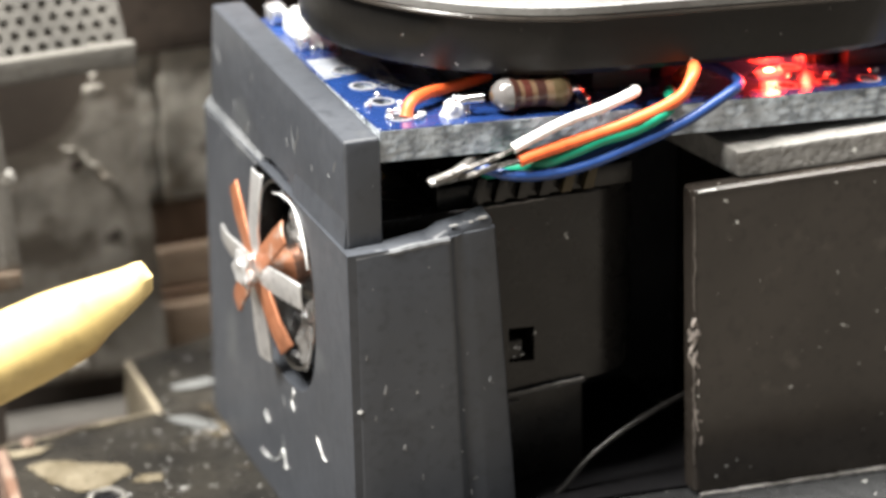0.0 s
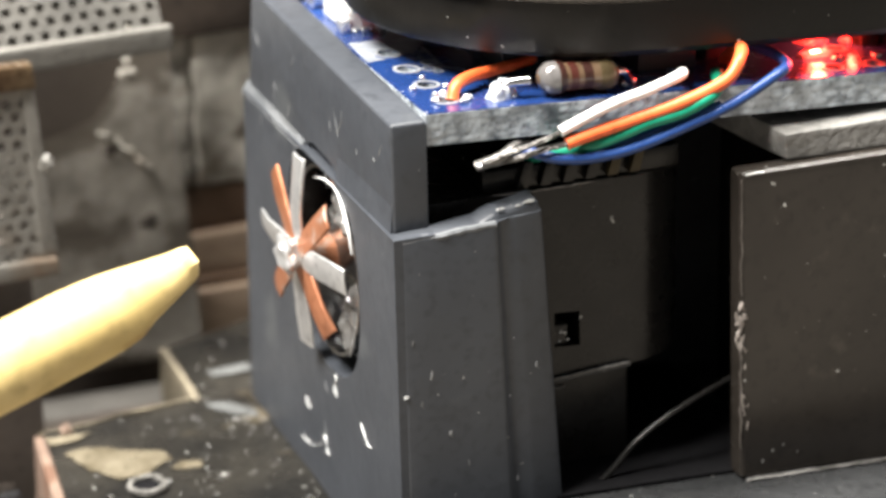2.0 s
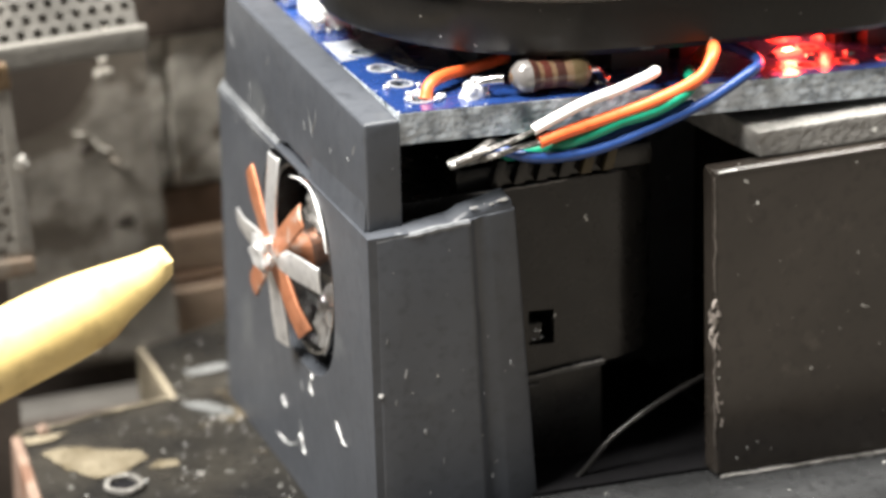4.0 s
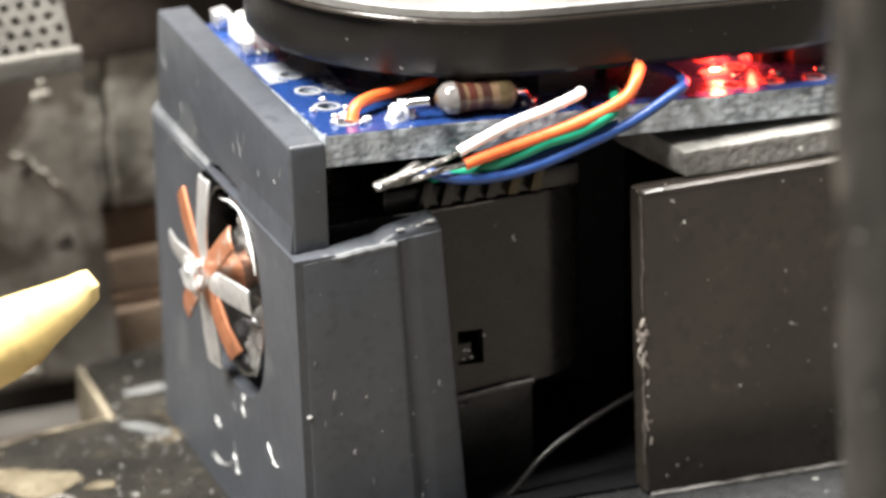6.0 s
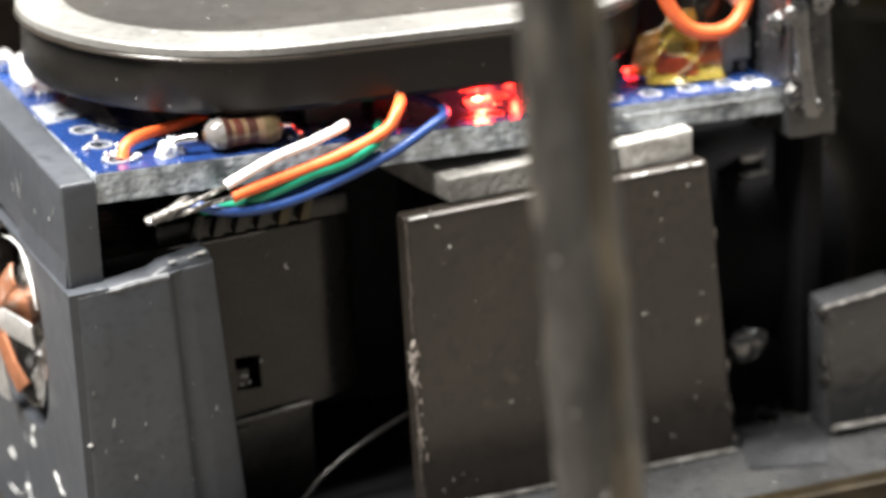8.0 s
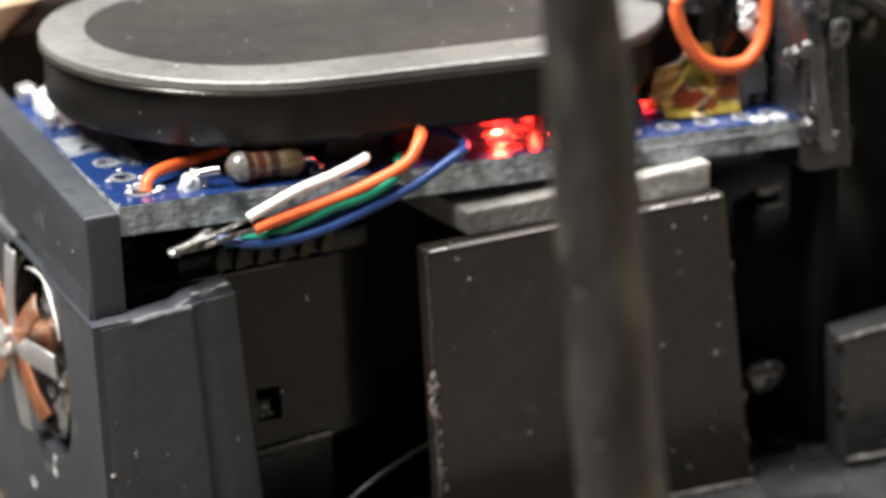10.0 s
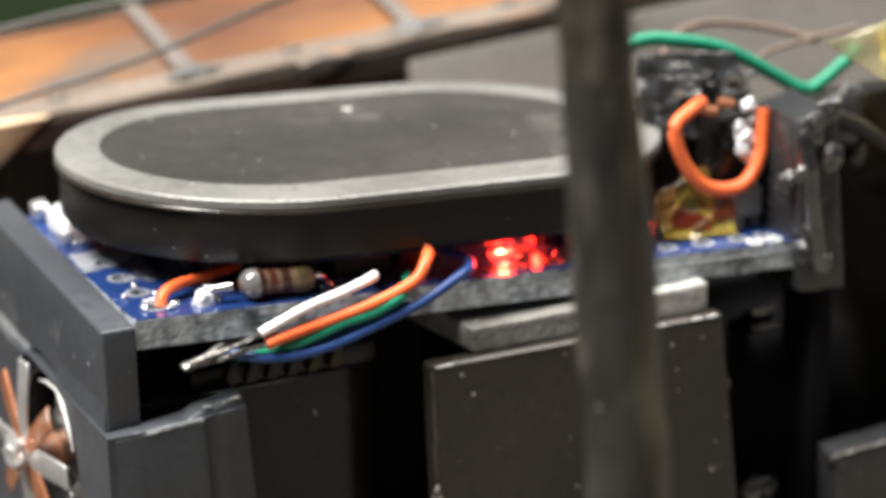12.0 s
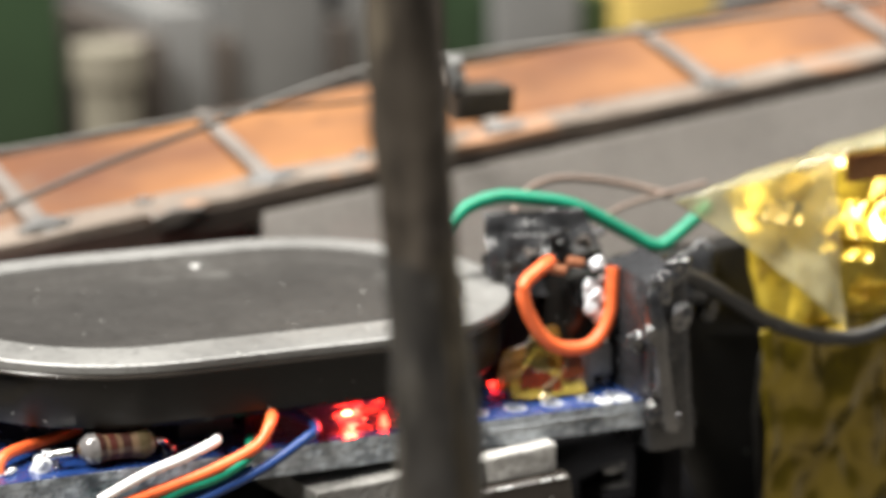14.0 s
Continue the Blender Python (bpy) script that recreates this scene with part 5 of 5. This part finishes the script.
part("pack_body", worn(hexa([(53.0, 5.4, -3.3), (82, 5.4, -4.6), (82, 11, -4.6), (59.0, 11, -3.3), (52.8, 5.4, 19.0), (82, 5.4, 21.5), (82, 11, 21.5), (58.5, 11, 19.0)], 0.8, 3), 5, 0.4, 0.25), M_DULLBLACK, cells)
part("pack_top", worn(hexa([(53.9, 5.0, 19.2), (82, 4.8, 20.6), (82, 13, 20.6), (58.0, 12, 18.6), (53.0, 8.0, 28.2), (82, 9.8, 32.6), (82, 13, 32.2), (58.5, 12, 28.6)], 2.4, 4), 7, 0.9, 0.33, 2.0), M_KAPTONBRIGHT, cells, "bright creased amber wrap")
part("tape_corner", crinkled([(45.4, 3.4, 30.3), (51.2, 2.4, 26.2), (57.2, 1.8, 20.8), (57.2, 3.4, 31.7)], (40, 34), 0.8, 0.2), M_TAPEEDGE, cells, "milky overlapping tape end")
part("tape_top", crinkled([(45.8, 3.9, 30.2), (57.0, 3.7, 31.5), (82.0, 4.0, 34.6), (65.0, 9.0, 31.6)], (30, 12), 0.6, 0.2, 3.0), M_TAPEEDGE, cells, "milky overlapping tape end")
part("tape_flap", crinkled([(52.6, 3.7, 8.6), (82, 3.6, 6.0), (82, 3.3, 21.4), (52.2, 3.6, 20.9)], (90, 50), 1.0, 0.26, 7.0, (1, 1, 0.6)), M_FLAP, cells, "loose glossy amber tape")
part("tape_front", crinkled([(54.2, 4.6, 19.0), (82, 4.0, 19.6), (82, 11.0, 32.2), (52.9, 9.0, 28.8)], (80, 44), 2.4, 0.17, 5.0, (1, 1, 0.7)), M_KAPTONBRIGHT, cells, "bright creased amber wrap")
for k, (c, a, b) in enumerate([((59.6, 4.0, 27.2), 2.4, 1.4), ((58.8, 4.0, 25.4), 1.8, 0.8), ((63.5, 4.6, 28.6), 2.2, 1.2), ((57.8, 3.6, 20.6), 0.7, 0.6), ((54.2, 4.6, 28.2), 1.4, 0.8), ((62.0, 3.8, 22.0), 1.6, 0.7)]):
    n = Vector((-0.62, -0.47, 0.63)).normalized()
    u = Vector((0, 0, 1)).cross(n).normalized()
    v = n.cross(u)
    c = Vector(c)
    part("tape_fold", crinkled([c - u * a - v * b, c + u * a - v * b, c + u * a * 0.8 + v * b, c - u * a * 0.9 + v * b], (24, 14), 0.45, 0.32, 4.1 * k), M_KAPTONBRIGHT, cells, "raised shiny tape fold")
part("pack_label", block((58.8, 4.0, 29.6), (66, 4.6, 31.4), 0.15), M_COPPERPLANK, cells, "orange label under the tape")

dark = thing("dark_partition", (50, 16, -1.25), "tall matt black partition behind the bracket", "partition")
part("partition_wall", worn(block((45.2, 9.0, -3.0), (58.2, 11.0, 25.2), 0.3), 5, 0.3, 0.4), M_DULLBLACK, dark)
part("partition_glue", blob((50.6, 8.6, 24.0), (1.5, 0.8, 2.0), 8, 0.6), M_GREYDARK, dark, "smeared glue")
for k, (x, z, a, b) in enumerate([(49.4, 20.6, 0.7, 1.5), (46.4, 19.0, 0.5, 1.2), (51.6, 21.4, 0.6, 1.0), (48.4, 16.2, 0.5, 1.4), (46.2, 24.2, 0.9, 0.7), (50.2, 14.0, 0.4, 0.9)]):
    part("partition_glue", worn(blob((x, 8.8, z), (a, 0.5, b), k + 41, 0.8), 1, 0.15, 0.8, k), M_GLOSSGLUE, dark, "run of shiny black glue")
part("partition_glue", blob((47.6, 8.6, 22.5), (1.0, 0.8, 2.2), 9, 0.6), M_GREYDARK, dark, "smeared glue")

# ---- upright rod close to the camera and the pointing stick ----
rod = thing("upright_rod", (10.0, -42, -25), "weathered dark upright rod standing before the model", "rod")
bm = tube([(10.0, -42, -25), (8.3, -42, 0), (6.8, -42, 20), (6.0, -42, 31.7), (5.5, -42, 38), (5.1, -42, 43.5), (4.95, -42, 45.5), (4.5, -42, 52), (3.8, -42, 62)], 1.6, 20, 14, radii=[1.74, 1.74, 1.7, 1.62, 1.55, 1.5, 1.4, 1.38, 1.38])
spine = spline([(10.0, -42, -25), (8.3, -42, 0), (6.8, -42, 20), (6.0, -42, 31.7), (5.5, -42, 38), (5.1, -42, 43.5), (4.95, -42, 45.5), (4.5, -42, 52), (3.8, -42, 62)], 14)
N1, N2 = Vector((-0.724, -0.687, 0)), Vector((0.687, -0.724, 0))
for i, v in enumerate(bm.verts):
    c = spine[min(i // 20, len(spine) - 1)]
    o = v.co - c
    p, q = o.dot(N1), o.dot(N2)
    h = math.hypot(p, q)
    k = 0.93 / ((abs(p / h) ** 3 + abs(q / h) ** 3) ** (1 / 3))
    v.co = c + (N1 * p + N2 * q) * k + Vector((0, 0, o.z))
    v.co += noise.noise_vector(Vector((v.co.x * 0.5, v.co.y * 0.5, v.co.z * 0.16))) * 0.22 + noise.noise_vector(v.co * 0.9) * 0.1 + noise.noise_vector(v.co * 2.4) * 0.04
cap = bm.copy()
ledge_at = 43.2
low = [f for f in cap.faces if f.calc_center_median().z < ledge_at + 1.2 * noise.noise(f.calc_center_median() * 0.8)]
bmesh.ops.delete(cap, geom=low, context="FACES")
high = [f for f in bm.faces if f.calc_center_median().z >= ledge_at + 1.2 * noise.noise(f.calc_center_median() * 0.8)]
bmesh.ops.delete(bm, geom=high, context="FACES")
corner = bm.copy()
# Direction of the corner strip that gets its light from a tan colour.
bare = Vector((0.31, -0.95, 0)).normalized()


def is_lit_corner(f):
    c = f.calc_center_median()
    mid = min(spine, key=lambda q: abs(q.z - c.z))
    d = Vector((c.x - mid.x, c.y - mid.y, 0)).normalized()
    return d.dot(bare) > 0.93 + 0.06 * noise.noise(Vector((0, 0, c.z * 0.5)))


bmesh.ops.delete(corner, geom=[f for f in corner.faces if not is_lit_corner(f)], context="FACES")
bmesh.ops.delete(bm, geom=[f for f in bm.faces if is_lit_corner(f)], context="FACES")
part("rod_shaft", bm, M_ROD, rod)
part("rod_corner", corner, M_RODEDGE, rod, "tan corner of the rod, coloured as lit")
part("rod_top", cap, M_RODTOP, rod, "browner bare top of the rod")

stick = thing("pointing_stick", (-150, -44, -25), "pale bamboo stick with a blunt whittled tip", "stick")
A, B = Vector((-12.4, -0.2, 15.1)), Vector((-21.5, -4.2, 13.92))
way = (B - A).normalized()
steps = (0, 0.12, 0.9, 2.0, 3.2, 4.4, 5.4, 7.0, 12, 30, 110)
widths = (0.74, 0.84, 1.02, 1.28, 1.56, 1.82, 1.95, 2.0, 2.0, 2.0, 2.0)
bm = tube([A + way * d for d in steps], 1.0, 11, 1, smooth_path=False)
for i, v in enumerate(bm.verts):
    k = min(i // 11, 10)
    c = A + way * steps[k]
    v.co = c + (v.co - c) * widths[k] + noise.noise_vector(v.co * 0.9) * (0.16 if k < 6 else 0.05) + Vector((0, 0, 0.42 * (2.0 - widths[k])))
    if k == 0:
        v.co += way * (0.25 * noise.noise(v.co * 3.0) - 0.05)
tip = bm.copy()
bmesh.ops.delete(tip, geom=[v for i, v in enumerate(list(tip.verts)) if i // 11 > 6], context="VERTS")
bmesh.ops.delete(bm, geom=[v for i, v in enumerate(list(bm.verts)) if i // 11 < 6], context="VERTS")
part("stick_shaft", bm, M_WOOD, stick)
part("whittled_tip", tip, M_WOOD, stick, "whittled blunt tip")

# ---- long board with straps behind the model ----
beam = thing("strapped_board", (45, 44, -25), "long orange stained board with grey straps and dark rail", "board")


def along(x, y, z):
    """A point of the slanting board: z is counted from the rail's lower edge."""
    return (x, y, 20.45 + 0.0775 * (x - 11) + z)


def beam_bar(y0, y1, z0, z1, zb0=None, zb1=None, step=3, x0=2, x1=150, jitter=0.0):
    bm = bmesh.new()
    rows = []
    x = x0
    while x <= x1:
        j = noise.noise(Vector((x * 0.2, y0, z0))) * jitter
        rows.append([bm.verts.new(along(x, y0, z0 + j)), bm.verts.new(along(x, y1, (z0 if zb0 is None else zb0) + j)), bm.verts.new(along(x, y1, (z1 if zb1 is None else zb1) + j)), bm.verts.new(along(x, y0, z1 + j))])
        x += step
    for a, b in zip(rows, rows[1:]):
        for k in range(4):
            bm.faces.new((a[k], a[(k + 1) % 4], b[(k + 1) % 4], b[k]))
    bm.faces.new(rows[0][::-1])
    bm.faces.new(rows[-1])
    return bm


# Rail brown is used here as the shadow of the recess below the rail.
part("recessed_side", beam_bar(42.5, 46, -44, 0.4, x0=5, x1=37), M_RAIL, beam, "dark side coloured as the shaded recess")
a, b = along(34, 39.5, 0.7), along(150, 39.5, 0.7)
part("side_wall", hexa([(34, 24, -25), (150, 24, -25), (150, 46, -25), (34, 46, -25), a, b, (150, 46, b[2]), (34, 46, a[2])], 0.1), M_BEAMSIDE, beam, "grey-brown side below the rail")
part("dark_rail", beam_bar(39.7, 42.4, 0.0, 1.75, jitter=0.25), M_RAIL, beam, "dark rusty rail")
part("ledge", beam_bar(39.9, 43.2, 1.72, 2.3, 1.72, 2.6, jitter=0.3), M_LEDGE, beam, "pale dusty ledge")
part("orange_panel", beam_bar(43.0, 52, 1.4, 2.45, 1.4, 5.15, jitter=0.15), M_COPPERPLANK, beam, "orange stained board face")
part("rear_rail", beam_bar(52, 52.8, 1.4, 5.4), M_RAIL, beam)
part("gusset", prism([(7.3, 39.5, 22.5), (2.0, 39.5, 22.2), (2.0, 39.5, 18.1), (3.3, 39.5, 19.3)], [(7.3, 42.4, 22.5), (2.0, 42.4, 22.2), (2.0, 42.4, 18.1), (3.3, 42.4, 19.3)], 0.12), M_GUSSET, beam, "tan gusset below the ledge")
part("ledge_chip", worn(hexa([along(26.0, 39.4, 0.9), along(28.6, 39.4, 1.2), along(28.6, 41, 1.2), along(26.0, 41, 0.9), along(25.4, 39.4, 2.2), along(29.6, 39.4, 2.2), along(29.6, 41, 2.3), along(25.4, 41, 2.3)], 0.15), 3, 0.3, 0.5), M_STRAP, beam, "broken pale piece of the ledge")
for k, x in enumerate((0.8, 18.2, 35.4, 54.5, 73.8, 92.0, 110.0)):
    p, q = Vector(along(x, 42.0, 2.55)), Vector(along(x - 0.7, 52.4, 5.35))
    strap = part("strap", worn(hexa([p + Vector((-0.75, 0, -0.1)), p + Vector((0.75, 0, -0.1)), q + Vector((0.55, 0, -0.1)), q + Vector((-0.55, 0, -0.1)),
                                     p + Vector((-0.75, 0, 0.35)), p + Vector((0.75, 0, 0.35)), q + Vector((0.55, 0, 0.35)), q + Vector((-0.55, 0, 0.35))], 0.08), 3, 0.1, 0.4, k), M_STRAP, beam, "dull grey flat strap")
    part("strap_foot", worn(blob(p + Vector((0.5, -0.5, -0.1)), (2.0, 0.9, 0.6), k + 60, 0.5), 1, 0.15, 0.6), M_STRAPFOOT, strap, "dull grey pad")
    part("strap_foot", blob(Vector(along(x + 8, 42.6, 2.5)), (0.9, 0.6, 0.4), k + 90, 0.35, 1), M_STRAPFOOT, strap, "dull grey pad")
wire("thin grey cable rising above the orange board", [(-2, 36, 23.6), (3.0, 36, 24.6), (12.8, 36, 26.5), (20.3, 36, 28.6), (28.6, 36, 30.6), (39.9, 36, 33.2), (49.8, 36, 33.6), (61.6, 36, 33.8), (85.4, 36, 34.3)], 0.21, M_CABLE, name="cable", group="cables behind")
wire("second thin grey cable tied to the clip", [(2, 37, 29.2), (9, 36.5, 30.2), (16.4, 36, 30.75), (28.1, 36, 31.3), (41, 36, 31.1), (46.7, 36, 31.5)], 0.15, M_CABLE, name="cable", group="cables behind")
clip = thing("cable_clip", (49, 34, 29), "small dark metal cable clip with bright screw", "clip")
part("clip_body", worn(block((46.6, 33.5, 29.3), (51.2, 36.5, 31.5), 0.2), 2, 0.12, 0.5), M_CLIP, clip)
part("clip_screw", blob((46.6, 34.0, 32.8), (0.8, 0.7, 1.3), 2, 0.6), M_STEEL, clip, "pale screw")
part("clip_stem", block((47.0, 36.2, 29.5), (48.2, 47.0, 30.5), 0.2), M_GREYDARK, clip)

# ---- left background ----
def perforated(u0, v0, u1, v1, pitch, r, lift, thick):
    """A metal sheet with staggered round holes."""
    holes = []
    rows = int((v1 - v0 - pitch) / (pitch * 0.87))
    for j in range(rows + 1):
        cols = int((u1 - u0 - pitch * 1.2) / pitch)
        for i in range(cols + 1):
            u = u0 + pitch * 0.7 + pitch * i + (pitch / 2 if j % 2 else 0)
            v = v0 + pitch * 0.65 + pitch * 0.87 * j
            if u + r + 0.15 < u1 and v + r + 0.15 < v1:
                holes.append(circle(u, v, r, 8))
    return cut_sheet([(u0, v0), (u1, v0), (u1, v1), (u0, v1)], holes, lift, thick)


grille = thing("perforated_frame", (-14, 32, -25), "pale metal frame with rows of punched holes", "frame")
part("top_sheet", perforated(-40, 0, -4.6, 6.6, 1.02, 0.3, lambda u, v, w: (u, 34.2 + v * 0.72 + w * 0.3, 16.9 + 0.03 * (u + 4) + v * 0.8 - w), 0.5), M_PERF, grille)
part("top_lip", worn(hexa([(-40, 33.6, 14.6), (-4.2, 33.6, 15.7), (-4.2, 34.4, 15.7), (-40, 34.4, 14.6), (-40, 33.6, 16.2), (-4.2, 33.6, 17.2), (-4.2, 34.4, 17.2), (-40, 34.4, 16.2)], 0.15), 2, 0.08, 0.4), M_PERFSIDE, grille)
part("side_sheet", perforated(-40, 4.7, -13.7, 15.6, 0.98, 0.31, lambda u, v, w: (u, 30.2 + w, v), 0.5), M_PERFSIDE, grille)
part("side_lip", worn(hexa([(-40, 29.7, 15.6), (-13.5, 29.7, 15.6), (-13.5, 31, 15.6), (-40, 31, 15.6), (-40, 29.7, 17.1), (-13.6, 29.7, 17.1), (-13.6, 31, 17.1), (-40, 31, 17.1)], 0.15), 2, 0.08, 0.4), M_RUSTLIP, grille, "rust-stained upper lip")
part("bottom_lip", worn(hexa([(-40, 29.7, 3.6), (-13.0, 29.7, 3.8), (-13.0, 31, 3.8), (-40, 31, 3.6), (-40, 29.7, 4.9), (-13.1, 29.7, 4.9), (-13.1, 31, 4.9), (-40, 31, 4.9)], 0.15), 2, 0.08, 0.4), M_PERFSIDE, grille)
part("side_edge", worn(hexa([(-14.0, 30.0, 4.8), (-12.95, 30.0, 4.8), (-12.95, 31.2, 4.8), (-14.0, 31.2, 4.8), (-14.3, 30.0, 15.7), (-13.6, 30.0, 15.7), (-13.6, 31.2, 15.7), (-14.3, 31.2, 15.7)], 0.06), 2, 0.06, 0.4), M_PERFSIDE, grille)
part("edge_rivet", blob((-13.3, 29.6, 11.0), (0.45, 0.3, 0.5), 5, 0.5), M_PERFSIDE, grille, "pale rivet")
# Solid dark blocks stand for the shaded recesses below and behind the frame.
part("frame_leg", block((-40, 31.2, -25), (-14.5, 33, 3.6), 0.2), M_DARKBROWN, grille, "dark fill for the shade under the frame")
part("frame_back", block((-40, 49.2, 0.0), (-1.5, 50.0, 21.5), 0.2), M_DARKBROWN, grille)

cast = thing("grey_casting", (-6, 44, -25), "dusty grey weathered casting behind the footplate", "casting")
part("casting_body", cut_sheet([(-2.2, 13.0), (-4.2, 13.3), (-4.7, 12.8), (-5.8, 11.1), (-7.5, 8.8), (-9.2, 8.2), (-11.6, 7.6), (-14.0, 7.2), (-14.0, -8.4), (-1.2, -8.4), (-1.4, -1.8), (-2.0, 5.6)], [], lambda u, v, w: (u, 43.0 + w, v - w * 0.9), 0.9), M_STONE, cast)
# Set-back dark block paints the shade beneath the casting.
part("casting_core", block((-13.5, 45.5, -25), (-1.6, 49, 2.0), 0.4), M_DARKBROWN, cast, "dark fill for the shade under the casting")
part("casting_ridge", worn(tube([(-7.4, 42.95, 7.8), (-6.6, 42.9, 7.45), (-5.8, 42.9, 6.9), (-5.2, 42.9, 6.1), (-4.4, 42.9, 5.3), (-3.6, 42.95, 4.8)], 0.2, 8, 6, radii=[0.05, 0.17, 0.1, 0.2, 0.14, 0.05]), 1, 0.3, 1.6), M_ROUGHSTONE, cast, "pale scraped ridge")
part("casting_lump", blob((-5.1, 43.0, 11.5), (0.55, 0.06, 0.42), 4, 0.7), M_ROUGHSTONE, cast, "pale spot")
part("casting_lump", blob((-6.6, 43.0, 6.5), (0.5, 0.08, 0.3), 14, 1.0), M_DARKBROWN, cast, "dark spot")
part("casting_lump", blob((-4.3, 43.0, 1.2), (0.5, 0.08, 0.4), 17, 1.0), M_DARKBROWN, cast, "dark spot")
part("casting_lump", blob((-7.4, 42.7, -7.5), (0.7, 0.5, 0.6), 5, 0.6), M_ROUGHSTONE, cast)
rock = thing("rough_casting", (2, 46, -25), "pale rough textured casting behind the end plate", "casting")
part("rough_body", worn(block((-4.0, 45.0, 2.2), (-0.5, 50, 13.3), 0.3), 7, 0.4, 0.6, 3), M_ROUGHSTONE, rock)
part("rough_body", worn(block((-0.25, 44.9, 2.2), (10, 50, 13.3), 0.3), 8, 0.4, 0.6, 9), M_ROUGHSTONE, rock)
part("rough_back", block((-1.0, 45.6, 2.0), (8, 49, 13.0), 0.2), M_STONE, rock)
part("rough_cap", worn(block((-3.4, 44.2, 13.0), (10, 49, 18.5), 0.3), 3, 0.3, 0.4, 6), M_RAIL, rock, "dark block above")
part("rough_foot", block((-1, 47, -25), (10, 52, 2.2), 0.3), M_DARKBROWN, rock)
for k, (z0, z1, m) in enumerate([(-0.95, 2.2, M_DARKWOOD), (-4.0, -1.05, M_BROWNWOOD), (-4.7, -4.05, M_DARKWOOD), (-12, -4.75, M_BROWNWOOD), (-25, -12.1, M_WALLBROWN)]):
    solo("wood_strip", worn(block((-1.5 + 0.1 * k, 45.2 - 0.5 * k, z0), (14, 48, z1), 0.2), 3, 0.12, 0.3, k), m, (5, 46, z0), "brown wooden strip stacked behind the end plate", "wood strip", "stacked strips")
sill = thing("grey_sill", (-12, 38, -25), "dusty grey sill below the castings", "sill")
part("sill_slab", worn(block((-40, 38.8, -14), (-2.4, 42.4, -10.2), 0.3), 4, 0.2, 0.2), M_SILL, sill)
part("sill_base", block((-40, 40.0, -25), (-2.4, 42.4, -14), 0.2), M_DARKBROWN, sill)
low = thing("low_grille", (-24, 28, -25), "dark low metal grille beside the footplate", "grille")
part("grille_sheet", perforated(-40, -25, -16.8, -10.0, 1.15, 0.36, lambda u, v, w: (u, 29.2 + w, v), 0.5), M_GREYDARK, low)
part("grille_back", block((-40, 31, -25), (-16.8, 31.6, -10.2), 0.1), M_DARKBROWN, low)

# ---- far background on the bench ----
def far(x, y, z):
    """Carries a rough place further off along the line of sight."""
    return Vector((-35.6, -119.3, 67.3)) + 1.45 * (Vector((x, y, z)) - Vector((-35.6, -119.3, 67.3)))


def far_block(x0, x1, y0, y1, top, bevel=0.8):
    a, b = far(x0, y0, top), far(x1, y0, top)
    deep = (y1 - y0) * 1.45
    return block((a.x, a.y, -25), (b.x, a.y + deep, a.z), bevel)


tin = thing("green_tin", far(0, 130, -25).xy.to_3d() + Vector((0, 0, -25)), "green painted tin standing behind the board", "tin")
part("tin_body", worn(far_block(-60, 45.5, 118, 150, 30, 3), 2, 0.5, 0.05), M_GREENBOX, tin)
part("tin_lid", far_block(-60.5, 45.9, 117.5, 150, 31.5, 1), M_GREENBOX, tin)
tub = thing("cream_tub", far(50.2, 116, 0).xy.to_3d() + Vector((0, 0, -25)), "cream plastic tub with flared rim", "tub")
c = far(50.2, 116, 21.2)
part("tub_body", tube([(c.x, c.y, -25), (c.x, c.y, c.z - 5)], 4.4, 24, 2), M_CREAM, tub)
part("tub_rim", tube([(c.x, c.y, c.z - 5), (c.x, c.y, c.z)], 5.3, 24, 2), M_CREAM, tub)
vise = thing("grey_machine", far(78, 128, 0).xy.to_3d() + Vector((0, 0, -25)), "grey steel machine with ribbed housing far behind", "machine")
for k, (a, b, h, m) in enumerate([(57.5, 64, 23, M_STEEL), (54.2, 57.2, 21.0, M_DARKBROWN), (64, 67, 19.5, M_DARKBROWN), (67, 78, 40, M_STEEL), (78, 80.6, 20, M_DARKBROWN), (80.6, 85, 40, M_STEEL), (85, 90, 30, M_DARKBROWN), (90, 98, 24, M_GREENBOX), (98, 109, 22.5, M_STEEL), (109, 114, 20, M_GREENBOX)]):
    part("machine_rib", far_block(a, b, 122 + 1.5 * (k % 2) - (6 if k == 1 else 0), 145, h), m, vise)
card = thing("yellow_box", far(121, 122, 0).xy.to_3d() + Vector((0, 0, -25)), "yellow brown card box far behind", "box")
part("box_body", far_block(114, 126, 120, 135, 30), M_YELLOW, card)
